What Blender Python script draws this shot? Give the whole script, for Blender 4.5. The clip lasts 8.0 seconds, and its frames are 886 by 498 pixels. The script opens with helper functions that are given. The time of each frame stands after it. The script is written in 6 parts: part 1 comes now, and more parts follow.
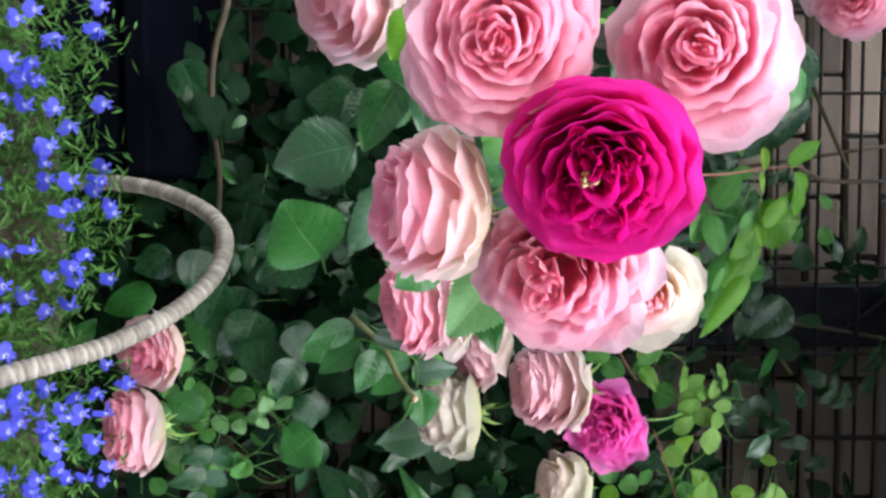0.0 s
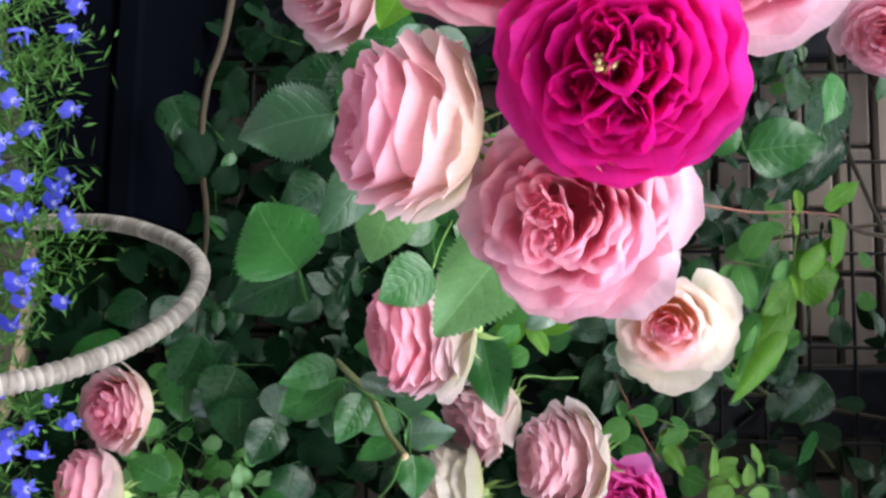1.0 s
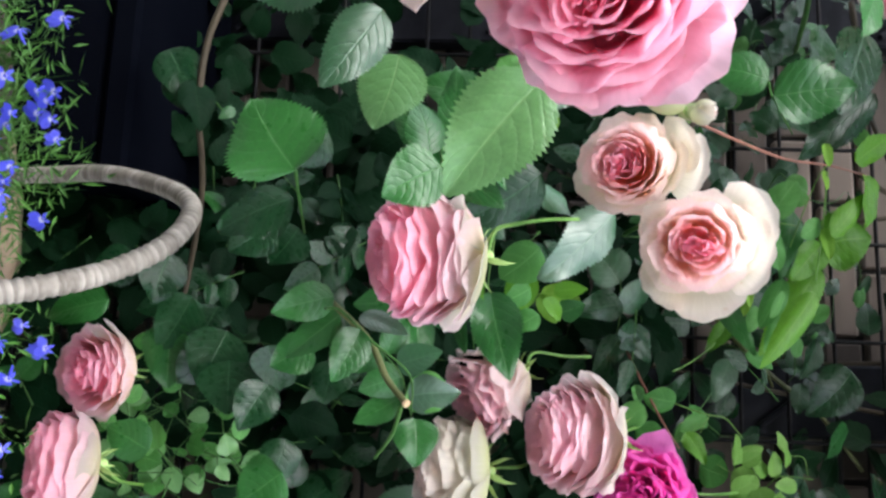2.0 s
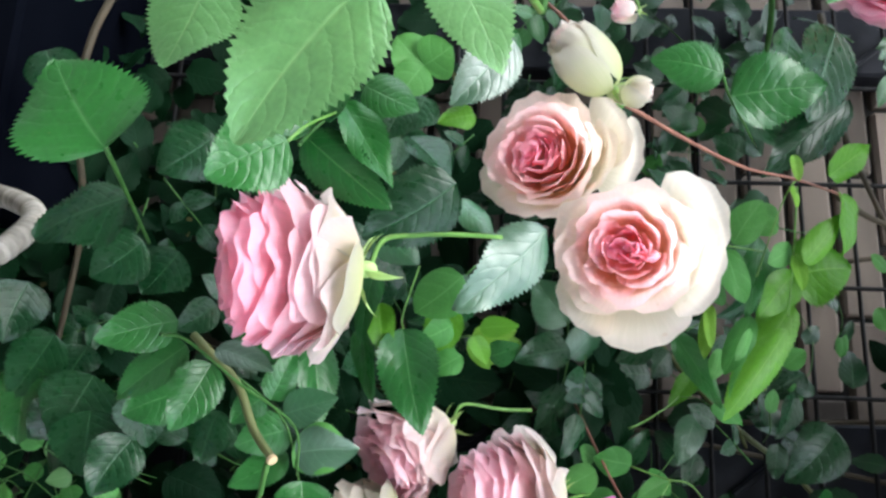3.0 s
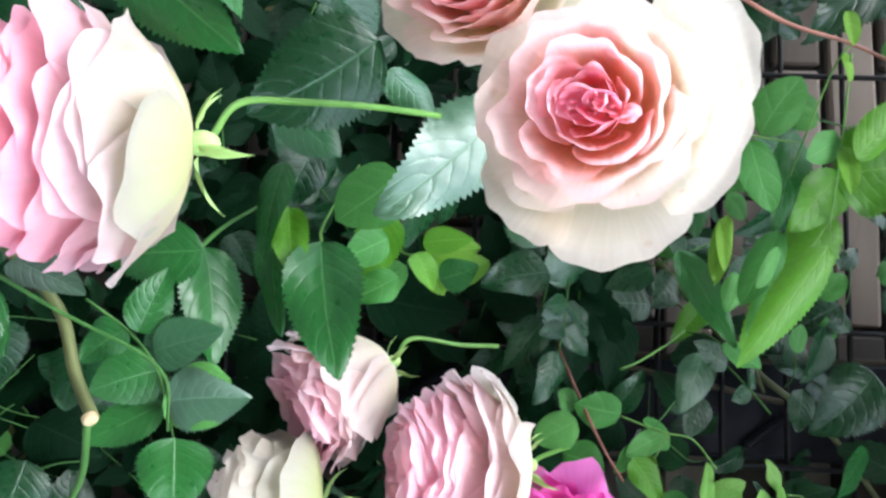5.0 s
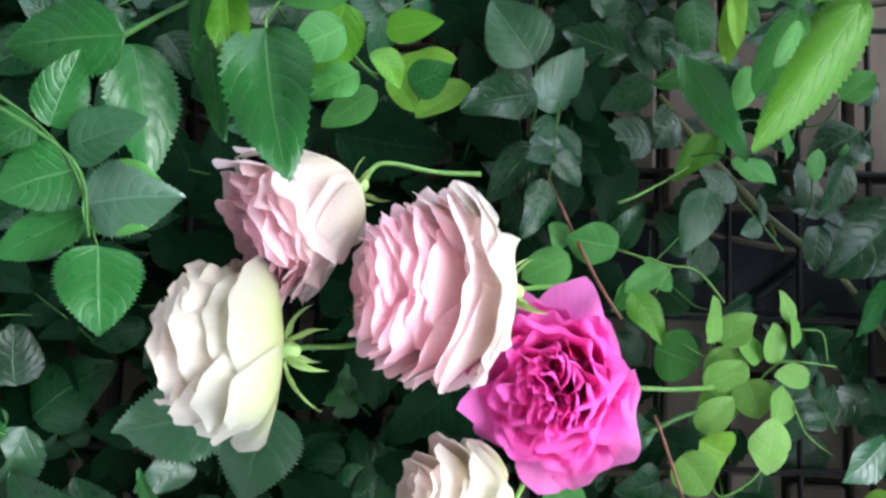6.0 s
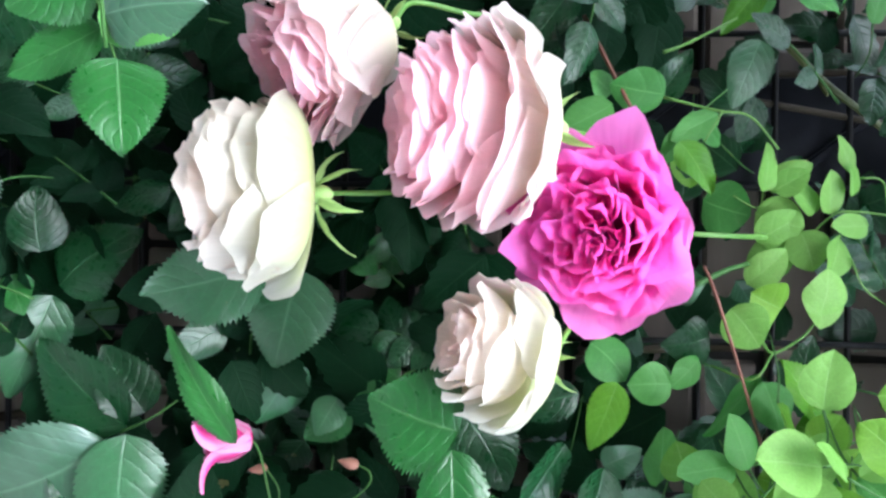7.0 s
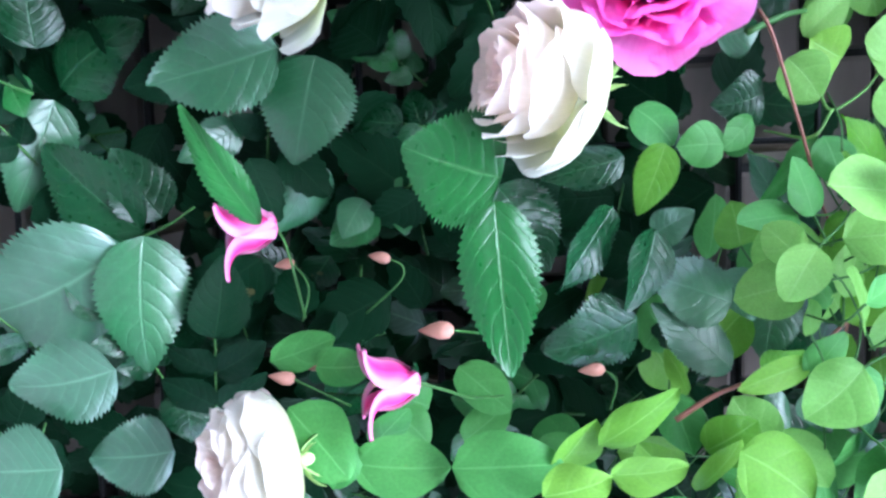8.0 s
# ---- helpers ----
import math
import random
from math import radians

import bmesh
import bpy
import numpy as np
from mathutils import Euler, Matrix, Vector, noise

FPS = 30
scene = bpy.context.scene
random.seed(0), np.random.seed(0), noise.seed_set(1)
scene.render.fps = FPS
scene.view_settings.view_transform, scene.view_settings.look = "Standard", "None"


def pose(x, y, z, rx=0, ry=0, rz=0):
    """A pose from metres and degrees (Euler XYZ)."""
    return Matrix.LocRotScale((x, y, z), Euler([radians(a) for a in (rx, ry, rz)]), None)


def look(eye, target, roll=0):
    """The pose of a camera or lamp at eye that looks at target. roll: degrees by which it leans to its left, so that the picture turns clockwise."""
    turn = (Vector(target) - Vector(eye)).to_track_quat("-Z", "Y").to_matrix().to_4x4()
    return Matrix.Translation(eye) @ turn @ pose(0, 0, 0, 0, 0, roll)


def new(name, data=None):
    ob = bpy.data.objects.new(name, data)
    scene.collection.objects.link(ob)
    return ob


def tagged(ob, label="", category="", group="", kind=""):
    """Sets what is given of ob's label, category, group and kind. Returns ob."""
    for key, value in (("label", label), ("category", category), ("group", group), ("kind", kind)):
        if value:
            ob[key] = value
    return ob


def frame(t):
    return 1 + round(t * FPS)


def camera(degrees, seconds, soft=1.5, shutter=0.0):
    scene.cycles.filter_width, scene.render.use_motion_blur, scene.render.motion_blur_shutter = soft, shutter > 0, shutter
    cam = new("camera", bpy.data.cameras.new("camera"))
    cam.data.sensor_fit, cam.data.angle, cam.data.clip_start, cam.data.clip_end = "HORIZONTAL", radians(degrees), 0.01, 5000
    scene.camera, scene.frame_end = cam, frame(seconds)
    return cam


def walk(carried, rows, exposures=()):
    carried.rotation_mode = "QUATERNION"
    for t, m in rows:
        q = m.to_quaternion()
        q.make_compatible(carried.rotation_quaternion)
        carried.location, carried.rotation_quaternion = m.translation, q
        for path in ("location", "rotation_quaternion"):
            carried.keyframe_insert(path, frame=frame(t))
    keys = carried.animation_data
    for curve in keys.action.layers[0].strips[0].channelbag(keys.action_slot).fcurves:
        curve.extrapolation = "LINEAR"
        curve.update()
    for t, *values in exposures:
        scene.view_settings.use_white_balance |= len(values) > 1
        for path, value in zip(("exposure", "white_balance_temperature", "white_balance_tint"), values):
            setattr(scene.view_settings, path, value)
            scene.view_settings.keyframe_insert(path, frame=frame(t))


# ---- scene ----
cam = camera(57.2, 8.0, soft=2.7)
PATH = [
    (0.0, (0.0, 0.0, 1.3), (0.1046, 1.9964, 1.24), 90.0),
    (0.5, (0.0525, 0.0492, 1.3087), (-0.0106, 2.0462, 1.2203), 90.71),
    (1.0, (0.0882, 0.091, 1.3134), (-0.1153, 2.0782, 1.2147), 90.75),
    (1.5, (0.1414, 0.1187, 1.3104), (-0.1288, 2.098, 1.2154), 90.79),
    (1.6, (0.1554, 0.1295, 1.3087), (-0.1325, 2.1064, 1.214), 90.8),
    (1.7, (0.1672, 0.1338, 1.3079), (-0.1374, 2.1081, 1.2101), 91.0),
    (2.8, (0.2052, 0.2717, 1.346), (-0.2712, 2.2116, 1.2485), 91.78),
    (3.0, (0.1988, 0.2936, 1.3744), (-0.3144, 2.2248, 1.2909), 91.65),
    (3.5, (0.1883, 0.3341, 1.4109), (-0.3636, 2.255, 1.3346), 90.88),
    (4.0, (0.1755, 0.3794, 1.4194), (-0.3182, 2.3138, 1.3), 90.61),
    (4.2, (0.1651, 0.3964, 1.4195), (-0.2973, 2.3377, 1.2876), 90.89),
    (5.3, (0.1933, 0.4896, 1.4353), (-0.0929, 2.4656, 1.3193), 92.48),
    (5.5, (0.2085, 0.5083, 1.4436), (-0.0445, 2.4888, 1.3259), 92.19),
    (6.0, (0.246, 0.545, 1.4425), (0.0802, 2.5347, 1.3255), 91.36),
    (6.5, (0.2708, 0.563, 1.4407), (0.181, 2.5564, 1.3057), 91.37),
    (7.0, (0.3054, 0.5749, 1.4296), (0.2903, 2.5685, 1.27), 90.91),
    (7.5, (0.3524, 0.5912, 1.4194), (0.4206, 2.5834, 1.2568), 89.8),
    (8.0, (0.4074, 0.6085, 1.4094), (0.5712, 2.5939, 1.233), 88.74),
]
walk(cam, [(t, look(eye, target, roll)) for t, eye, target, roll in PATH],
     exposures=[(0.0, 2.68, 6450, 9), (1.5, 2.63, 6450, 12), (3.0, 2.92, 6200, 5), (4.0, 2.98, 6100, 5), (5.5, 3.17, 6000, 6), (6.5, 3.28, 5950, 5), (7.5, 3.76, 5500, 8), (8.0, 3.84, 5150, 11)])

# ---- world, sun ----
world = bpy.data.worlds.new("sky")
scene.world = world
world.use_nodes = True
wn, wl = world.node_tree.nodes, world.node_tree.links
sky = wn.new("ShaderNodeTexSky")
sky.sky_type = "NISHITA"
sky.sun_disc = False
sky.sun_elevation = radians(57)
sky.sun_rotation = radians(190)
sky.air_density, sky.dust_density = 1.0, 1.5
haze = wn.new("ShaderNodeHueSaturation")
haze.inputs["Saturation"].default_value = 0.4
wl.new(sky.outputs["Color"], haze.inputs["Color"])
wl.new(haze.outputs["Color"], wn["Background"].inputs["Color"])
wn["Background"].inputs["Strength"].default_value = 0.15
sun = new("sun", bpy.data.lights.new("sun", "SUN"))
sun.data.energy, sun.data.angle, sun.data.color = 0.4, radians(60), (1.0, 0.97, 0.93)
sun.matrix_world = look((-0.3, -1.1, 4.2), (0.1, 0.9, 1.2))


# ---- materials ----
def material(name):
    m = bpy.data.materials.new(name)
    m.use_nodes = True
    nt = m.node_tree
    return m, nt, nt.nodes["Principled BSDF"], nt.nodes["Material Output"]


def node(nt, kind, **inputs):
    n = nt.nodes.new(kind)
    for key, value in inputs.items():
        n.inputs[key.replace("_", " ")].default_value = value
    return n


def math_node(nt, op, a, b=0.0, clamp=False):
    n = nt.nodes.new("ShaderNodeMath")
    n.operation, n.use_clamp = op, clamp
    for i, v in enumerate((a, b)):
        if isinstance(v, (int, float)):
            n.inputs[i].default_value = v
        else:
            nt.links.new(v, n.inputs[i])
    return n.outputs[0]


def mix(nt, fac, a, b, how="MIX"):
    n = nt.nodes.new("ShaderNodeMix")
    n.data_type, n.blend_type = "RGBA", how
    for i, v in ((0, fac), (6, a), (7, b)):
        if isinstance(v, (int, float)):
            n.inputs[i].default_value = v
        elif isinstance(v, tuple):
            n.inputs[i].default_value = (*v, 1.0)
        else:
            nt.links.new(v, n.inputs[i])
    return n.outputs[2]


def ramp(nt, value, stops):
    n = nt.nodes.new("ShaderNodeValToRGB")
    e = n.color_ramp.elements
    while len(e) < len(stops):
        e.new(0.5)
    for s, (pos, col) in zip(e, stops):
        s.position = pos
        s.color = (*col, 1.0) if isinstance(col, tuple) else (col, col, col, 1.0)
    nt.links.new(value, n.inputs[0])
    return n.outputs[0]


def noise_tex(nt, scale, detail=3.0, coord=None, stretch=(1, 1, 1)):
    tc = nt.nodes.new("ShaderNodeTexCoord")
    mp = nt.nodes.new("ShaderNodeMapping")
    mp.inputs["Scale"].default_value = stretch
    nt.links.new(tc.outputs[coord or "Object"], mp.inputs["Vector"])
    n = node(nt, "ShaderNodeTexNoise", Scale=scale, Detail=detail)
    nt.links.new(mp.outputs[0], n.inputs["Vector"])
    return n.outputs["Fac"]


def bump(nt, bsdf, height, strength, distance):
    n = node(nt, "ShaderNodeBump", Strength=strength, Distance=distance)
    nt.links.new(height, n.inputs["Height"])
    nt.links.new(n.outputs[0], bsdf.inputs["Normal"])
    return n


def uv_parts(nt):
    n = nt.nodes.new("ShaderNodeUVMap")
    n.uv_map = "uv"
    s = nt.nodes.new("ShaderNodeSeparateXYZ")
    nt.links.new(n.outputs[0], s.inputs[0])
    return s.outputs[0], s.outputs[1]


def thin(nt, bsdf, out, colour, share):
    """Lets part of the light through a thin sheet."""
    tr = nt.nodes.new("ShaderNodeBsdfTranslucent")
    if isinstance(colour, tuple):
        tr.inputs["Color"].default_value = (*colour, 1)
    else:
        nt.links.new(colour, tr.inputs["Color"])
    mx = node(nt, "ShaderNodeMixShader", Fac=share)
    nt.links.new(bsdf.outputs[0], mx.inputs[1])
    nt.links.new(tr.outputs[0], mx.inputs[2])
    nt.links.new(mx.outputs[0], out.inputs["Surface"])


def petal_material(name, rims, claws, stops=(0.0, 0.4, 0.72, 1.0), rough=0.5, glow=0.60):
    """Petal: rim and claw colours, each from the heart of the bloom (0) to its outermost petals (1), with fine veins along the petal."""
    m, nt, bsdf, out = material(name)
    along, ring = uv_parts(nt)
    n2 = nt.nodes.new("ShaderNodeUVMap")
    n2.uv_map = "vein"
    mp = nt.nodes.new("ShaderNodeMapping")
    mp.inputs["Scale"].default_value = (16, 1.6, 1)
    nt.links.new(n2.outputs[0], mp.inputs["Vector"])
    vein = node(nt, "ShaderNodeTexNoise", Scale=1.0, Detail=4.0)
    nt.links.new(mp.outputs[0], vein.inputs["Vector"])
    veins = vein.outputs["Fac"]
    uneven = math_node(nt, "ADD", ring, math_node(nt, "MULTIPLY", math_node(nt, "SUBTRACT", noise_tex(nt, 30, 3), 0.5), 0.16), True)
    edge = ramp(nt, uneven, list(zip(stops, rims)))
    foot = ramp(nt, uneven, list(zip(stops, claws)))
    up = math_node(nt, "ADD", along, math_node(nt, "MULTIPLY", math_node(nt, "SUBTRACT", veins, 0.5), 0.35))
    col = mix(nt, ramp(nt, up, [(0.28, 0.0), (0.88, 1.0)]), foot, edge)
    col = mix(nt, 0.5, col, ramp(nt, veins, [(0.3, 0.86), (0.65, 1.0)]), "MULTIPLY")
    spot = math_node(nt, "MULTIPLY", math_node(nt, "GREATER_THAN", noise_tex(nt, 120, 1), 0.76), 0.25)
    col = mix(nt, spot, col, (0.62, 0.40, 0.24))
    nt.links.new(col, bsdf.inputs["Base Color"])
    bsdf.inputs["Roughness"].default_value = rough
    bsdf.inputs["Specular IOR Level"].default_value = 0.2
    bump(nt, bsdf, veins, 0.16, 0.0006)
    thin(nt, bsdf, out, col, glow)
    return m


def leaf_material(name, dark, light, vein, rough=0.36, glow=0.25, veins=7.0, spec=0.5):
    """Leaf with a pale midrib, side veins that quilt the blade, and leaf-to-leaf variation."""
    m, nt, bsdf, out = material(name)
    across, along = uv_parts(nt)
    off = math_node(nt, "ABSOLUTE", math_node(nt, "SUBTRACT", across, 0.5))
    info = nt.nodes.new("ShaderNodeObjectInfo")
    fade = math_node(nt, "ADD", math_node(nt, "MULTIPLY", info.outputs["Random"], 0.7), math_node(nt, "MULTIPLY", noise_tex(nt, 3.5, 3), 0.3))
    col = mix(nt, fade, dark, light)
    col = mix(nt, 0.6, col, ramp(nt, noise_tex(nt, 26, 4), [(0.25, 0.62), (0.75, 1.0)]), "MULTIPLY")
    sweep = math_node(nt, "ADD", math_node(nt, "MULTIPLY", off, 0.35), math_node(nt, "MULTIPLY", math_node(nt, "MULTIPLY", off, off), 0.55))
    sweep = math_node(nt, "ADD", sweep, math_node(nt, "MULTIPLY", noise_tex(nt, 22, 2), 0.05))
    ribs = math_node(nt, "ABSOLUTE", math_node(nt, "SINE", math_node(nt, "MULTIPLY", math_node(nt, "SUBTRACT", along, sweep), veins * 3.1416)))
    side = math_node(nt, "POWER", math_node(nt, "SUBTRACT", 1.0, ribs), 3.0)
    rib = math_node(nt, "SUBTRACT", 1.0, math_node(nt, "MULTIPLY", off, 38.0), True)
    mark = math_node(nt, "MAXIMUM", math_node(nt, "MULTIPLY", side, 0.06), math_node(nt, "MULTIPLY", rib, 0.36))
    col = mix(nt, mark, col, vein)
    speck = math_node(nt, "GREATER_THAN", noise_tex(nt, 34, 2), 0.74)
    col = mix(nt, math_node(nt, "MULTIPLY", speck, 0.35), col, (0.16, 0.13, 0.05))
    nt.links.new(col, bsdf.inputs["Base Color"])
    rg = ramp(nt, noise_tex(nt, 9, 3), [(0.3, rough - 0.03), (0.7, rough + 0.10)])
    nt.links.new(rg, bsdf.inputs["Roughness"])
    bsdf.inputs["Specular IOR Level"].default_value = spec
    hgt = math_node(nt, "SUBTRACT", math_node(nt, "MULTIPLY", noise_tex(nt, 40, 2), 0.15), math_node(nt, "MULTIPLY", math_node(nt, "MAXIMUM", math_node(nt, "MULTIPLY", side, 0.7), rib), 0.8))
    bump(nt, bsdf, hgt, 0.34, 0.0013)
    thin(nt, bsdf, out, col, glow)
    return m


def plain(name, a, b, scale=30.0, rough=0.6, metal=0.0, relief=0.3, depth=0.001, stretch=(1, 1, 1), per_object=0.0, spec=0.4):
    """Two mixed tones at two scales, with relief."""
    m, nt, bsdf, out = material(name)
    fine, broad = noise_tex(nt, scale, 5, stretch=stretch), noise_tex(nt, scale * 0.2, 3)
    f = math_node(nt, "ADD", math_node(nt, "MULTIPLY", fine, 0.6), math_node(nt, "MULTIPLY", broad, 0.4))
    if per_object:
        info = nt.nodes.new("ShaderNodeObjectInfo")
        f = math_node(nt, "ADD", math_node(nt, "MULTIPLY", f, 1 - per_object), math_node(nt, "MULTIPLY", info.outputs["Random"], per_object))
    nt.links.new(ramp(nt, f, [(0.3, a), (0.7, b)]), bsdf.inputs["Base Color"])
    nt.links.new(ramp(nt, broad, [(0.3, max(rough - 0.1, 0.05)), (0.7, min(rough + 0.1, 1.0))]), bsdf.inputs["Roughness"])
    bsdf.inputs["Metallic"].default_value = metal
    bsdf.inputs["Specular IOR Level"].default_value = spec
    bump(nt, bsdf, fine, relief, depth)
    return m


SIDE = (0.0, 0.55, 0.82, 1.0)
PETALS = {
    # name: (as seen into the bloom, as seen from its side)
    "pink": (petal_material("petal_pink", ((0.98, 0.47, 0.61), (0.98, 0.54, 0.67), (0.97, 0.58, 0.70), (0.96, 0.66, 0.75)), ((0.98, 0.32, 0.46), (0.98, 0.39, 0.53), (0.98, 0.45, 0.58), (0.97, 0.54, 0.63))),
             petal_material("petal_pink_outside", ((0.95, 0.42, 0.56), (0.95, 0.52, 0.64), (0.95, 0.66, 0.73), (0.94, 0.80, 0.78)), ((0.95, 0.50, 0.54), (0.95, 0.62, 0.62), (0.93, 0.78, 0.70), (0.90, 0.86, 0.64)))),
    "magenta": (petal_material("petal_magenta", ((0.72, 0.005, 0.24), (0.79, 0.010, 0.31), (0.83, 0.022, 0.38), (0.85, 0.045, 0.43)), ((0.62, 0.003, 0.17), (0.68, 0.004, 0.21), (0.70, 0.007, 0.24), (0.76, 0.015, 0.29))),
                petal_material("petal_magenta_outside", ((0.80, 0.02, 0.34), (0.82, 0.03, 0.38), (0.85, 0.06, 0.44), (0.86, 0.10, 0.48)), ((0.72, 0.02, 0.28), (0.76, 0.04, 0.32), (0.80, 0.07, 0.38), (0.80, 0.16, 0.42)))),
    "fuchsia": (petal_material("petal_fuchsia", ((0.90, 0.14, 0.58), (0.92, 0.19, 0.63), (0.92, 0.18, 0.62), (0.94, 0.27, 0.68)), ((0.84, 0.06, 0.50), (0.86, 0.08, 0.54), (0.82, 0.045, 0.46), (0.85, 0.09, 0.52))),
                petal_material("petal_fuchsia_outside", ((0.84, 0.08, 0.60), (0.87, 0.12, 0.66), (0.89, 0.18, 0.72), (0.90, 0.24, 0.76)), ((0.76, 0.05, 0.48), (0.80, 0.09, 0.56), (0.84, 0.16, 0.62), (0.86, 0.28, 0.66)))),
    "blush": (petal_material("petal_blush", ((0.98, 0.50, 0.67), (0.98, 0.60, 0.665), (0.95, 0.73, 0.71), (0.86, 0.79, 0.70)), ((0.98, 0.43, 0.55), (0.98, 0.50, 0.34), (0.95, 0.60, 0.38), (0.84, 0.78, 0.60))),
              petal_material("petal_blush_outside", ((0.95, 0.44, 0.60), (0.95, 0.56, 0.68), (0.94, 0.70, 0.72), (0.90, 0.80, 0.70)), ((0.95, 0.48, 0.52), (0.95, 0.64, 0.60), (0.92, 0.76, 0.62), (0.84, 0.82, 0.54)))),
    "cabbage": (petal_material("petal_cabbage", ((0.97, 0.44, 0.59), (0.97, 0.54, 0.67), (0.95, 0.66, 0.73), (0.93, 0.84, 0.80)), ((0.92, 0.20, 0.30), (0.95, 0.34, 0.36), (0.95, 0.56, 0.48), (0.92, 0.82, 0.62))),
                petal_material("petal_cabbage_outside", ((0.97, 0.44, 0.57), (0.96, 0.53, 0.64), (0.78, 0.60, 0.63), (0.50, 0.49, 0.41)), ((0.95, 0.46, 0.48), (0.95, 0.60, 0.54), (0.84, 0.70, 0.58), (0.66, 0.70, 0.38)), SIDE)),
    "shell": (petal_material("petal_shell", ((0.94, 0.52, 0.56), (0.94, 0.62, 0.64), (0.94, 0.74, 0.74), (0.92, 0.83, 0.80)), ((0.92, 0.40, 0.38), (0.94, 0.52, 0.48), (0.94, 0.68, 0.62), (0.92, 0.82, 0.72))),
              petal_material("petal_shell_outside", ((0.95, 0.58, 0.69), (0.95, 0.68, 0.75), (0.84, 0.69, 0.69), (0.62, 0.58, 0.53)), ((0.94, 0.62, 0.58), (0.94, 0.70, 0.64), (0.92, 0.80, 0.72), (0.88, 0.86, 0.68)), SIDE)),
    "cream": (petal_material("petal_cream", ((0.94, 0.62, 0.66), (0.93, 0.74, 0.74), (0.92, 0.83, 0.78), (0.90, 0.86, 0.76)), ((0.93, 0.50, 0.46), (0.92, 0.70, 0.58), (0.90, 0.82, 0.64), (0.86, 0.84, 0.56))),
              petal_material("petal_cream_outside", ((0.94, 0.76, 0.745), (0.90, 0.80, 0.735), (0.66, 0.62, 0.545), (0.58, 0.56, 0.475)), ((0.92, 0.76, 0.68), (0.82, 0.74, 0.62), (0.72, 0.70, 0.52), (0.62, 0.68, 0.34)))),
}
GREEN = {
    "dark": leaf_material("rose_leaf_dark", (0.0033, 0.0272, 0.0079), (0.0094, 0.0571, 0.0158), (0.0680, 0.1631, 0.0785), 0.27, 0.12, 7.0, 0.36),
    "mid": leaf_material("rose_leaf_mid", (0.0097, 0.0802, 0.0140), (0.0305, 0.1551, 0.0280), (0.1245, 0.2770, 0.0999), 0.29, 0.22, 7.0, 0.5),
    "blue": leaf_material("rose_leaf_bluish", (0.0117, 0.0784, 0.0235), (0.0314, 0.1309, 0.0445), (0.1047, 0.2354, 0.1178), 0.34, 0.16, 7.0, 0.95),
    "bright": leaf_material("rose_leaf_bright", (0.060, 0.205, 0.010), (0.120, 0.31, 0.022), (0.2244, 0.4752, 0.0792), 0.34, 0.35, 7.0, 0.35),
    # "pale": sky light put into the colour of upturned blades; also small pale leaves
    "pale": leaf_material("rose_leaf_pale_lit", (0.1066, 0.2805, 0.0842), (0.1683, 0.3590, 0.1290), (0.2805, 0.4712, 0.1907), 0.32, 0.33, 7.0, 0.6),
    "vine": leaf_material("clematis_leaf_green", (0.0452, 0.1867, 0.0354), (0.1075, 0.3055, 0.0696), (0.1941, 0.4480, 0.1502), 0.45, 0.32, 3.0, 0.25),
    "lime": leaf_material("clematis_leaf_lime", (0.1029, 0.2664, 0.0231), (0.1963, 0.3927, 0.0433), (0.3209, 0.5677, 0.1717), 0.45, 0.42, 3.0, 0.25),
    "sheen": leaf_material("rose_leaf_sheen", (0.0160, 0.0752, 0.0296), (0.0410, 0.1277, 0.0593), (0.1596, 0.3192, 0.1824), 0.36, 0.14, 7.0, 1.3),
    "fresh": leaf_material("clematis_leaf_fresh", (0.1488, 0.3434, 0.0620), (0.2633, 0.4923, 0.1179), (0.3434, 0.5495, 0.1984), 0.45, 0.42, 3.0, 0.25),
    # "mature": the dark leaf again, hedge shade put into its near-black colour
    "mature": leaf_material("rose_leaf_shade", (0.0014, 0.0100, 0.0036), (0.0046, 0.0220, 0.0080), (0.01584, 0.0396, 0.01848), 0.5, 0.08, 7.0, 0.05),
}
STEM = plain("rose_stem", (0.0594, 0.1584, 0.02376), (0.132, 0.264, 0.0528), 60, 0.5)
STALK = plain("leaf_stalk", (0.01584, 0.0594, 0.01056), (0.0462, 0.1254, 0.02376), 60, 0.55, spec=0.25)
RED_STEM = plain("young_red_stem", (0.1133, 0.0412, 0.0288), (0.2162, 0.0906, 0.0618), 60, 0.5)
CANE = plain("old_cane", (0.021, 0.016, 0.008), (0.061, 0.045, 0.025), 45, 0.75, stretch=(1, 1, 0.2))
GREEN_CANE = plain("green_cane", (0.065, 0.080, 0.024), (0.135, 0.145, 0.052), 50, 0.55, stretch=(1, 1, 0.2))
SEPAL = plain("sepal", (0.2244, 0.396, 0.1056), (0.396, 0.5544, 0.198), 60, 0.55)
CUT = plain("cut_wood", (0.3326, 0.2376, 0.1267), (0.4752, 0.3643, 0.2218), 80, 0.8)
STAMEN = plain("stamen", (0.55, 0.45, 0.18), (0.70, 0.62, 0.32), 80, 0.7)
WICKER = plain("wicker", (0.1584, 0.1386, 0.1122), (0.3564, 0.3234, 0.2772), 120, 0.6, relief=0.6, stretch=(1, 1, 1), per_object=0.35)
WICKER_DARK = plain("wicker_body", (0.132, 0.0924, 0.0594), (0.3168, 0.2376, 0.1584), 70, 0.7)
BRICK = plain("weathered_brick", (0.0429, 0.0347, 0.0297), (0.1947, 0.1584, 0.1336), 24, 0.85, relief=0.6, depth=0.003, stretch=(0.25, 1, 1), per_object=0.45)
